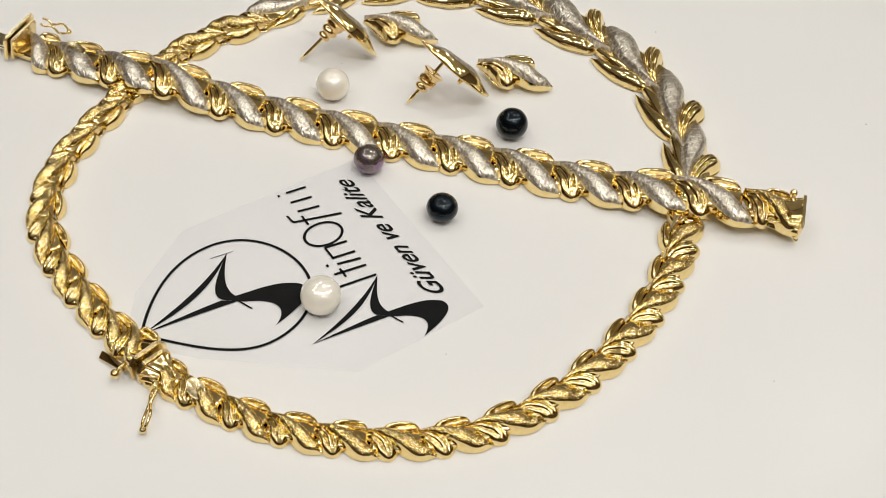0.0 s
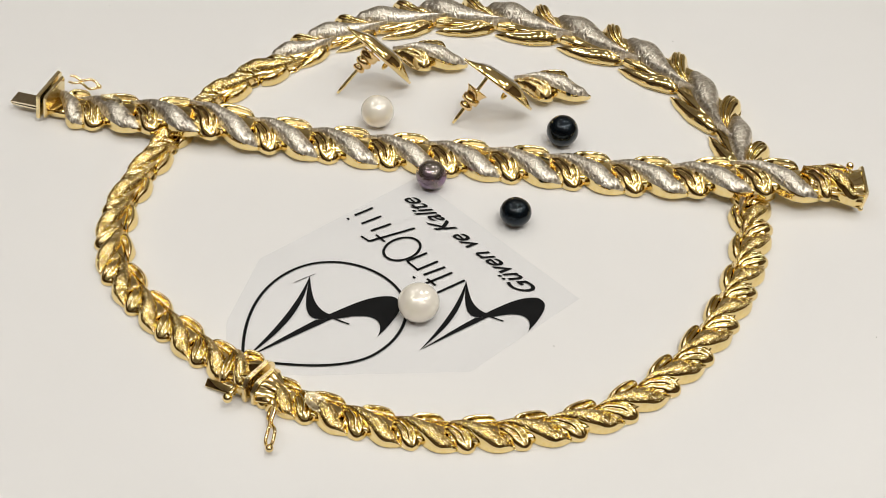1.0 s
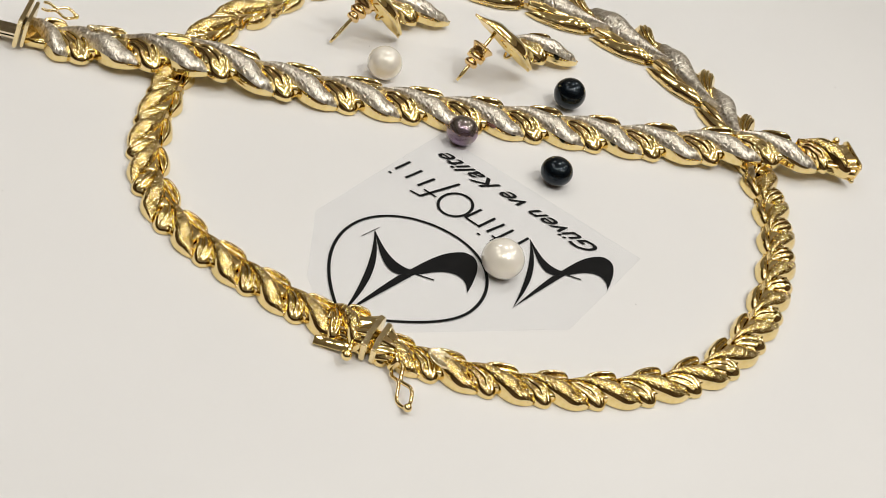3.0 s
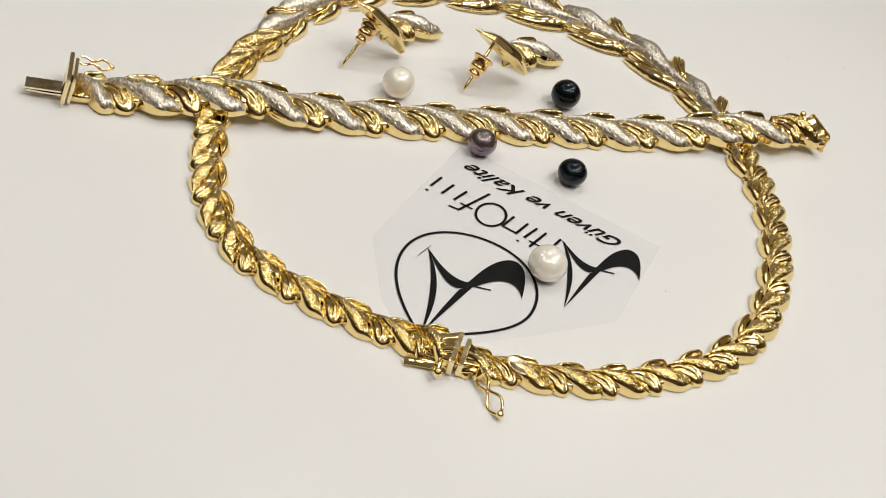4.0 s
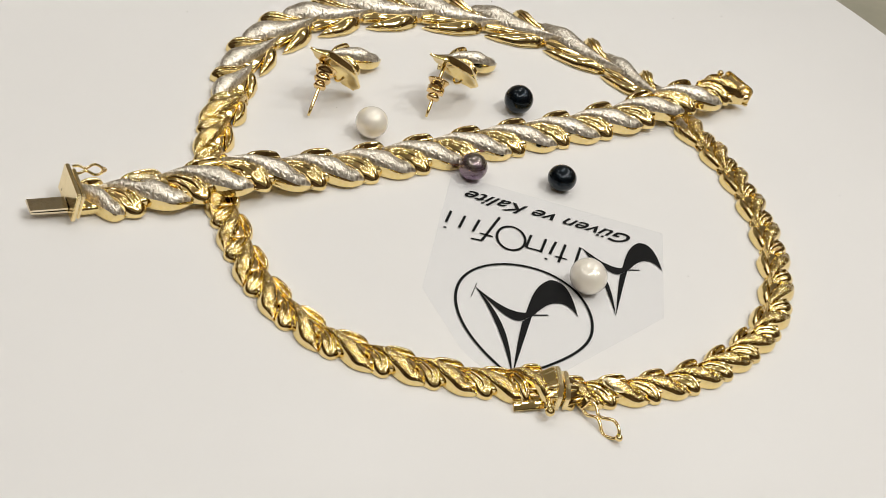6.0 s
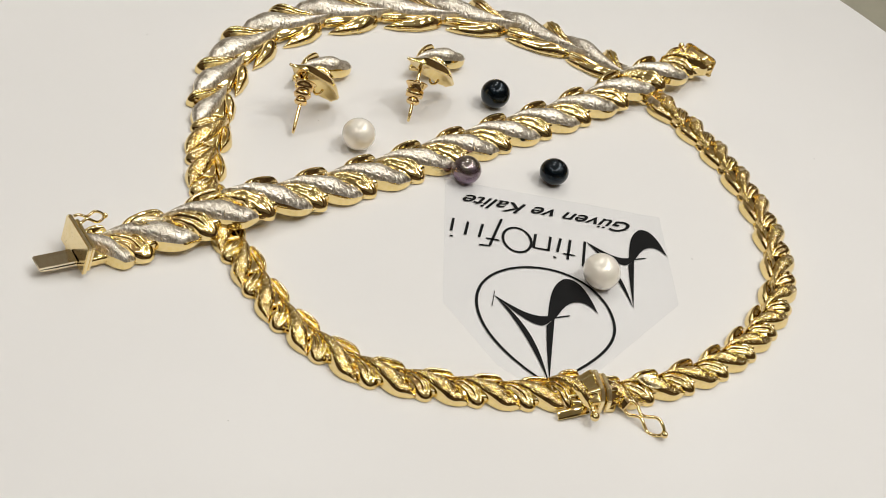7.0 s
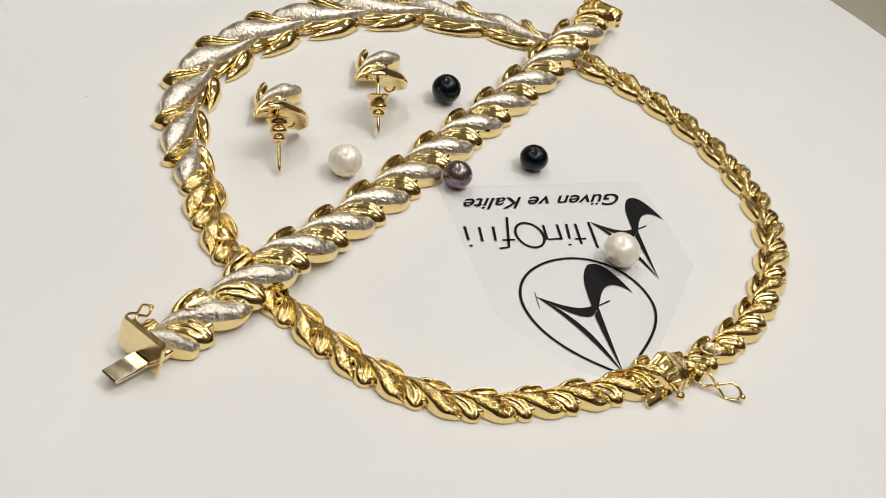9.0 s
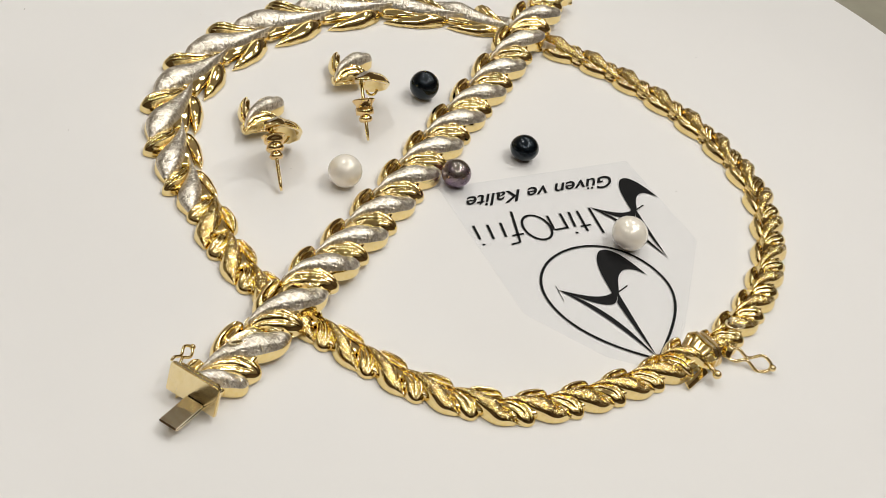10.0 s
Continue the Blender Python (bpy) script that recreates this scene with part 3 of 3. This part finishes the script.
def tag_bars(owner, n):
    for k in range(n):
        bm = bmesh.new()
        box(bm, 0.2 * MM, 0.62 * MM, 0.14 * MM, pose((k - (n - 1) / 2) * 0.62 * MM, 0, 0.29 * MM))
        part("stamped_bar", bm, TAG_GOLD, owner, smooth=False)


tag_bars(tag, 5)

# Bracelet, the other end.
m_end, length = band_pose(tips[-1], tips[-1] + 8.6)
add_link(bracelet, m_end @ pose(0.2 * MM, 0, 0.3 * MM, 0, -4, 0), (0.70, 1.08, 1.2), False)
bm = bmesh.new()
flared_sleeve(bm, 11.0, 5.2, 2.4, 9.6, 5.2, n=24, sides=72, ribs=9)
sleeve = part("end_sleeve", bm, GOLD, bracelet, "ridged flared end sleeve")
sleeve.matrix_basis = m_end @ pose(-1.8 * MM, 0, 0.1 * MM)
bm = bmesh.new()
end_plate(bm, 11.1, 10.4, 5.5, 0.7, 0.8)
part("end_rim", bm, PLATE_GOLD, sleeve, smooth=False)
bm = bmesh.new()
ball(bm, (8.8, 5.2, 4.3), 0.85)
tube(bm, [Vector((9.2, 2.6, 3.0)) * MM, Vector((8.8, 5.2, 4.3)) * MM], 0.5 * MM)
part("catch_ball", bm, GOLD, sleeve)
bm = bmesh.new()
ball(bm, (11.2, -4.9, 0.9), 0.5)
part("catch_stud", bm, GOLD, sleeve)

# Necklace clasp.
clasp = pose(-11.6 * MM, -68.6 * MM, 0.1 * MM, 0, 0, -18.0)
bm = bmesh.new()
end_plate(bm, 0.0, 8.6, 5.6, 1.0, 1.6)
plate = part("clasp_plate", bm, PLATE_GOLD, necklace, "six-sided polished clasp plate", smooth=False)
plate.matrix_basis = clasp
bm = bmesh.new()
end_plate(bm, 1.75, 7.8, 5.0, 0.95, 1.6)
part("clasp_plate_mate", bm, PLATE_GOLD, plate, smooth=False)
bm = bmesh.new()
flared_sleeve(bm, 8.4, 3.2, 2.6, 8.2, 5.2, n=30, sides=90, ribs=8, deep=0.22, square=0.85)
sleeve = part("clasp_sleeve", bm, GOLD, plate, "ridged flared clasp sleeve")
sleeve.matrix_basis = pose(-8.8 * MM, 0, 0.1 * MM)
bm = bmesh.new()
flared_sleeve(bm, 4.4, 3.4, 2.6, 7.0, 4.3, n=20, sides=90, ribs=8, deep=0.2, square=0.85)
sleeve = part("clasp_sleeve", bm, GOLD, plate, "short ridged sleeve")
sleeve.matrix_basis = pose(6.5 * MM, 0, 0.1 * MM, 0, 0, 180)
add_link(necklace, pose(-18.4 * MM, -66.3 * MM, 0.2 * MM, 0, -6, -17.0), (0.54, 0.92, 1.12), False)
bm = bmesh.new()
box(bm, 6.6 * MM, 1.6 * MM, 0.5 * MM, pose(-5.4 * MM, -4.4 * MM, 1.1 * MM, 40, -5, 9), 0.12 * MM)
part("push_bar", bm, GOLD, plate)
bm = bmesh.new()
ball(bm, (-1.9, -6.5, 2.2), 0.95)
tube(bm, [Vector((-2.2, -3.6, 3.0)) * MM, Vector((-1.9, -6.4, 2.2)) * MM], 0.5 * MM)
part("catch_ball", bm, GOLD, plate)
bm = eight_wire(8.9, 1.1, 1.7, 0.35)
ball(bm, (9.3, 0, 0.1), 0.75)
wire = part("safety_wire", bm, GOLD, necklace, "open gold safety wire with a ball end")
wire.matrix_basis = pose(-6.9 * MM, -73.4 * MM, 1.9 * MM, 58, 4, -70.5)
bm = bmesh.new()
box(bm, 1.6 * MM, 2.6 * MM, 1.3 * MM, pose(-0.4 * MM, 0, 0.3 * MM), 0.3 * MM)
part("wire_hinge", bm, GOLD, wire)
bm = bmesh.new()
lathe(bm, TAG_PROFILE, Matrix.Diagonal((2.35, 1.5, 0.8, 1)), 32)
tag = part("oval_tag", bm, TAG_GOLD, necklace, "small oval maker's tag")
tag.matrix_basis = pose(0.5 * MM, -70.8 * MM, 3.25 * MM, 6, 6, -32)
tag_bars(tag, 5)

# ---- pearls ----
def pearl(mat, x, y, rx, rz, label, turn=0.0, lean=0.0, hole=None):
    ob = thing("pearl", pose(x * MM, y * MM, 0), label, "pearl", "loose pearls")
    bm = bmesh.new()
    bmesh.ops.create_uvsphere(bm, u_segments=48, v_segments=32, radius=1.0)
    for v in bm.verts:
        k = 1 + 0.012 * noise.noise(v.co * 1.3 + Vector((x, y, 0)))
        v.co = Vector((v.co.x * rx, v.co.y * rx, v.co.z * rz)) * MM * k
    body = part("bead", bm, mat, ob)
    body.matrix_basis = pose(0, 0, 0, lean, 0, turn)
    low = min((body.matrix_basis @ v.co).z for v in body.data.vertices)
    body.location.z = -low + 0.0001
    if hole:
        az, el = hole
        d = Vector((math.cos(radians(az)) * math.cos(radians(el)), math.sin(radians(az)) * math.cos(radians(el)), math.sin(radians(el))))
        bm = bmesh.new()
        lathe(bm, [(0.42 * MM, -0.2 * MM), (0.42 * MM, 0.0), (0.30 * MM, 0.02 * MM)], d.to_track_quat("Z", "Y").to_matrix().to_4x4(), 16)
        h = part("drill_hole", bm, HOLE, ob, "dark drilled hole")
        r = 1 / math.sqrt((d.x**2 + d.y**2) / rx**2 + d.z**2 / rz**2)
        h.location = d * (r + 0.035) * MM + Vector((0, 0, rz * MM))
    return ob


pearl(PEARL_WHITE, -18.7, 17.8, 3.85, 3.7, "round white pearl with pinkish lustre on the table")
pearl(PEARL_BLACK, 23.3, 24.7, 3.6, 3.6, "round black pearl with blue lustre beside an earring", hole=(-60, 80))
pearl(PEARL_PLUM, 0.0, 0.0, 3.4, 3.15, "plum grey pearl touching the bracelet")
pearl(PEARL_BLACK, 20.7, -6.0, 3.4, 3.0, "black pearl with a drilled hole beside the film", hole=(-50, 54))
pearl(PEARL_WHITE, 10.2, -40.0, 4.15, 3.6, "creamy white button pearl resting on the printed film", lean=14)

# ---- printed film ----
FILM_TURN = 148.6
film = thing("printed_film", pose(-2.3 * MM, -6.6 * MM, 0, 0, 0, FILM_TURN), "clear plastic film with black printed emblem and lettering on the table", "plastic film")
into_film = film.matrix_world.inverted()


def flat(bm, points, z):
    f = bm.faces.new([bm.verts.new((x * MM, y * MM, z * MM)) for x, y in points])
    bmesh.ops.triangulate(bm, faces=[f])


corners = [(-4.0, 1.7), (39.2, -24.8), (24.4, -51.3), (-5.0, -62.4), (-19.5, -66.0), (-24.8, -54.0), (-26.0, -34.6)]
bm = bmesh.new()
local = [into_film @ Vector((x * MM, y * MM, 0)) for x, y in corners]
base = [bm.verts.new((v.x, v.y, 0.04 * MM)) for v in local]
top = [bm.verts.new((v.x, v.y, 0.16 * MM)) for v in local]
bm.faces.new(base[::-1])
bm.faces.new(top)
for i in range(len(base)):
    j = (i + 1) % len(base)
    bm.faces.new((base[i], base[j], top[j], top[i]))
sheet = part("sheet", bm, FILM, film, smooth=False)
sheet.visible_shadow = False
INK_Z = 0.20


def stroke(bm, pts, width, closed=False):
    pts = [Vector(p) for p in pts]
    n = len(pts)
    left, right = [], []
    for i, p in enumerate(pts):
        a = pts[(i - 1) % n] if closed or i else p
        b = pts[(i + 1) % n] if closed or i < n - 1 else p
        t = (b - a).normalized()
        s = Vector((-t.y, t.x)) * width / 2
        left.append(bm.verts.new(((p + s).x * MM, (p + s).y * MM, INK_Z * MM)))
        right.append(bm.verts.new(((p - s).x * MM, (p - s).y * MM, INK_Z * MM)))
    for i in range(n if closed else n - 1):
        j = (i + 1) % n
        bm.faces.new((left[i], right[i], right[j], left[j]))


def chain(*curves, n=14):
    out = []
    for c in curves:
        out += [tuple(p) for p in bezier(c, n)][:-1]
    return out


bm = bmesh.new()
stroke(bm, chain([(-16.0, 55.6), (-9.0, 51.0), (-1.4, 43.4), (-1.4, 34.0)], [(-1.4, 34.0), (-1.4, 25.4), (-9.0, 19.9), (-16.8, 19.9)],
                 [(-16.8, 19.9), (-25.0, 19.9), (-30.9, 26.8), (-30.9, 35.0)], [(-30.9, 35.0), (-30.9, 41.8), (-24.6, 48.2), (-16.0, 55.6)]), 0.62, True)
part("emblem_outline", bm, INK, film, "black drop-shaped outline", smooth=False)


def emblem(fx):
    """The winged mark: a bar, two legs and a hooked wing."""
    bm = bmesh.new()
    flat(bm, [fx(p) for p in chain([(-5.1, 31.4), (-9.4, 34.2), (-13.4, 37.0), (-17.0, 35.0)], [(-17.0, 35.0), (-17.4, 36.0), (-17.2, 37.0), (-16.4, 37.6)], [(-16.4, 37.6), (-14.4, 40.2), (-10.4, 36.8), (-5.1, 31.4)])], INK_Z)
    flat(bm, [fx(p) for p in chain([(-5.1, 31.4), (-12.6, 38.6), (-14.6, 45.5), (-16.0, 55.4)], [(-16.0, 55.4), (-13.0, 44.8), (-9.4, 37.2), (-5.1, 31.4)])], INK_Z + 0.004)
    flat(bm, [fx(p) for p in chain([(-18.0, 35.6), (-17.4, 41.0), (-16.8, 47.0), (-16.0, 55.4)], [(-16.0, 55.4), (-15.9, 47.0), (-15.9, 42.0), (-16.2, 37.2)])], INK_Z + 0.008)
    flat(bm, [fx(p) for p in chain([(-16.2, 37.2), (-17.2, 32.5), (-16.8, 26.0), (-20.4, 22.5)], [(-20.4, 22.5), (-24.2, 20.4), (-26.2, 26.8), (-27.6, 32.1)], [(-27.6, 32.1), (-25.4, 28.2), (-22.0, 27.8), (-19.3, 33.4)], [(-19.3, 33.4), (-18.6, 34.8), (-17.6, 36.8), (-16.2, 37.2)])], INK_Z + 0.012)
    stroke(bm, [fx(p) for p in [(-18.0, 35.4), (-21.3, 34.0)]], 0.35)
    return bm


part("emblem", emblem(lambda p: p), INK, film, "black winged mark", smooth=False)
part("emblem", emblem(lambda p: ((p[0] + 5.1) * 0.835 - 26.5, (p[1] - 31.4) * 0.85 + 7.9)), INK, film, "smaller black winged mark", smooth=False)
bm = bmesh.new()
stroke(bm, [(-5.3, 30.1), (-4.7, 35.0)], 0.16)
part("tick", bm, INK, film, smooth=False)

# The trade name stands as plain strokes of its size.
def name_bar(points, width, closed=False):
    bm = bmesh.new()
    stroke(bm, points, width, closed)
    part("name_stroke", bm, INK, film, smooth=False)


for x0, y0, x1, y1 in [(-26.2, 8.0, -25.2, 16.9), (-22.8, 8.4, -21.8, 15.4), (-20.6, 8.4, -19.6, 13.4), (-18.3, 8.4, -17.6, 13.6), (-14.9, 8.4, -14.2, 13.4),
                       (-7.2, 5.2, -4.4, 15.2), (-2.9, 8.2, -2.0, 13.0), (0.4, 8.2, 1.1, 13.0), (3.7, 7.8, 4.2, 12.4)]:
    name_bar([(x0, y0), (x1, y1)], 0.62)
for x0, y0, x1, y1 in [(-17.8, 13.3, -14.4, 13.3), (-23.6, 13.6, -20.9, 13.6), (-6.6, 12.9, -3.6, 12.9), (-4.5, 15.3, -2.0, 15.6), (3.8, 14.2, 4.5, 14.2), (-19.3, 15.4, -18.6, 15.4)]:
    name_bar([(x0, y0), (x1, y1)], 0.5)
name_bar([(-10.6 + 3.2 * math.cos(a), 11.6 + 4.2 * math.sin(a)) for a in (2 * math.pi * k / 40 for k in range(40))], 0.6, True)


def lettering(text, size, x, y, shear, squeeze):
    cu = bpy.data.curves.new("lettering", "FONT")
    cu.body, cu.size, cu.shear = text, size * MM, shear
    cu.offset = 0.065 * MM
    tmp = bpy.data.objects.new("lettering_tmp", cu)
    scene.collection.objects.link(tmp)
    bpy.context.view_layer.update()
    me = bpy.data.meshes.new_from_object(tmp.evaluated_get(bpy.context.evaluated_depsgraph_get()))
    bpy.data.objects.remove(tmp)
    bpy.data.curves.remove(cu)
    me.name = "lettering"
    me.materials.clear()
    me.materials.append(INK)
    ob = shared("lettering", me, film, "black slanted slogan reading Güven ve Kalite")
    wide = max(v.co.x for v in me.vertices) - min(v.co.x for v in me.vertices)
    ob.matrix_basis = pose(x * MM, y * MM, INK_Z * MM) @ Matrix.Diagonal((squeeze * MM / wide, 1, 1, 1))
    return ob


lettering("Güven ve Kalite", 5.6, -38.4, -1.7, 0.6, 39.0)


# ---- earrings ----
def plate_frame(normal, axis, at):
    """A pose with z along normal and x along axis."""
    z = Vector(normal).normalized()
    x = Vector(axis)
    x = (x - z * x.dot(z)).normalized()
    y = z.cross(x)
    return Matrix.Translation(Vector(at) * MM) @ Matrix((x, y, z)).transposed().to_4x4()


def hollow_leaf(length, half, dome):
    """A domed shell leaf, its back hollow; the long way along x, centred."""
    n, m = 26, 18
    spine = bezier([(-length / 2, 0.0), (-length * 0.15, -1.8), (length * 0.2, -1.6), (length / 2, 1.2)], n)
    rows_top, rows_low = [], []
    for i, p in enumerate(spine):
        t = (spine[min(i + 1, n)] - spine[max(i - 1, 0)]).normalized()
        side = Vector((-t.y, t.x))
        s = i / n
        hw = table_value([(0, 0.05), (0.2, half * 0.62), (0.55, half), (0.85, half * 0.7), (1, 0.1)], s)
        zt = table_value([(0, 0.3), (0.3, dome * 0.85), (0.6, dome), (1, 0.4)], s)
        a, b = [], []
        for j in range(m + 1):
            c = math.sin((-1 + 2 * j / m) * math.pi / 2)
            q = p + side * hw * c
            z = zt * (1 - c * c) ** 0.6
            a.append(Vector((q.x, q.y, z)) * MM)
            q2 = p + side * hw * c * 0.93
            bowl = 2.5 * math.exp(-(((s - 0.62) / 0.24) ** 2)) * max(0.0, 1 - (c / 0.85) ** 2) ** 0.6
            b.append(Vector((q2.x, q2.y, -0.25 + min(bowl, max(0.0, z - 0.2)))) * MM)
        rows_top.append(a)
        rows_low.append(b)
    return rows_top, rows_low


def earring(tip, low, post_end, satin_tip, turn, normal, clutch_at, cup, group_label):
    er = thing("earring", pose(0, 0, 0), group_label, "earring", "pair of earrings")
    tip, low, post_end = Vector(tip), Vector(low), Vector(post_end)
    axis = low - tip
    normal = Vector(normal)
    mid = (tip + low) / 2
    m = plate_frame(normal, axis, mid)
    rows_top, rows_low = hollow_leaf(axis.length, 3.7, 3.0)
    bm = bmesh.new()
    n, w = len(rows_top) - 1, len(rows_top[0]) - 1
    a, b = grid_mesh(bm, rows_top), grid_mesh(bm, rows_low)
    for i in range(n):
        for j in (0, w):
            bm.faces.new((a[i][j], a[i + 1][j], b[i + 1][j], b[i][j]))
    upper = part("upper_leaf", bm, LEAF_GOLD, er)
    upper.matrix_basis = m
    bm = bmesh.new()
    grid_mesh(bm, [[p + Vector((0, 0, 0.03 * MM)) for p in row[w // 3:]] for row in rows_top[2:-2]])
    part("satin_face", bm, WHITE_SATIN, upper, "textured white gold face")
    # post and clutch
    root = post_end + normal.normalized() * 15.0
    way = (root - post_end).normalized()
    bm = bmesh.new()
    tube(bm, [(post_end + way * k * 15.0 / 8) * MM for k in range(9)], lambda f: (0.42 if f > 0.1 else 0.30) * MM, 12)
    part("post", bm, GOLD, er, "straight gold ear post")
    nut = Matrix.Translation((post_end + way * clutch_at) * MM) @ way.to_track_quat("Z", "Y").to_matrix().to_4x4()
    bm = bmesh.new()
    beehive = [(0.45, 0.0), (1.25, 0.15), (1.55, 0.7), (1.3, 1.3), (1.1, 1.5), (1.7, 1.8), (2.1, 2.5), (1.8, 3.15), (1.65, 3.4), (2.1, 3.7), (2.3, 4.3), (2.25, 4.9), (2.6, 5.1), (2.7, 5.35), (2.4, 5.5), (0.9, 5.4)]
    barrel = [(0.45, 0.0), (1.2, 0.12), (1.6, 0.6), (1.55, 1.2), (1.15, 1.5), (1.2, 1.7), (2.05, 1.9), (2.15, 3.4), (1.85, 2.7), (1.8, 3.4), (2.0, 4.2), (2.5, 4.9), (2.7, 5.15), (2.6, 5.35), (2.2, 5.3), (0.9, 5.0)]
    lathe(bm, [(r * MM, z * MM) for r, z in (barrel if cup else beehive)], nut, 32)
    part("clutch", bm, ROSE_GOLD, er, "ridged barrel clutch")
    # wire loop that carries the hanging leaf
    loop_at = mid + axis.normalized() * 2.6 - normal.normalized() * 0.6
    across = normal.normalized().cross(axis.normalized())
    bm = bmesh.new()
    tube(bm, [(loop_at + 1.25 * math.cos(a) * across - 1.25 * math.sin(a) * normal.normalized()) * MM for a in (math.pi * k / 10 for k in range(11))], 0.32 * MM, 8)
    part("wire_loop", bm, GOLD, er)
    # hanging leaf
    c, s = math.cos(radians(turn)), math.sin(radians(turn))
    ox, oy = satin_tip[0] - (12.8 * c + 3.4 * s), satin_tip[1] - (12.8 * s - 3.4 * c)
    drop = add_link(er, pose(ox * MM, oy * MM, 2.0 * MM, 0, 6, turn), (0.93, 1.0, 1.1), True, hinge=False)
    drop.name = "hanging_leaf"
    return er


earring((-1.5, 29.6, 15.0), (14.2, 31.2, 2.2), (-2.1, 22.9, 0.9), (25.7, 42.8), 29.8, (0.43, 0.58, 0.69), 4.2, True, "two-tone gold leaf stud earring beside the black pearl")
earring((-31.5, 31.6, 14.8), (-15.7, 34.6, 1.7), (-31.4, 25.3, 0.9), (-5.6, 45.9), 33.0, (0.47, 0.64, 0.61), 7.0, False, "two-tone gold leaf stud earring beside the white pearl")

# ---- dust ----
rng = random.Random(7)
bm = bmesh.new()
for _ in range(24):
    a, r = rng.uniform(0, 2 * math.pi), 0.15 * math.sqrt(rng.random())
    size = rng.uniform(0.05, 0.15) * MM
    at = pose(DISC[0] + r * math.cos(a), DISC[1] + r * math.sin(a), size * 0.25, 0, 0, rng.uniform(0, 180)) @ Matrix.Diagonal((rng.uniform(1.0, 2.4), 1.0, 0.5, 1))
    bmesh.ops.create_icosphere(bm, subdivisions=1, radius=size, matrix=at)
DUST = plain("grey_dust", (0.30, 0.27, 0.23), 0.9, 0.3, 900.0)
tagged(part("dust", bm, DUST, None), "tiny grey dust specks scattered on the white table", "dust", kind="stuff")
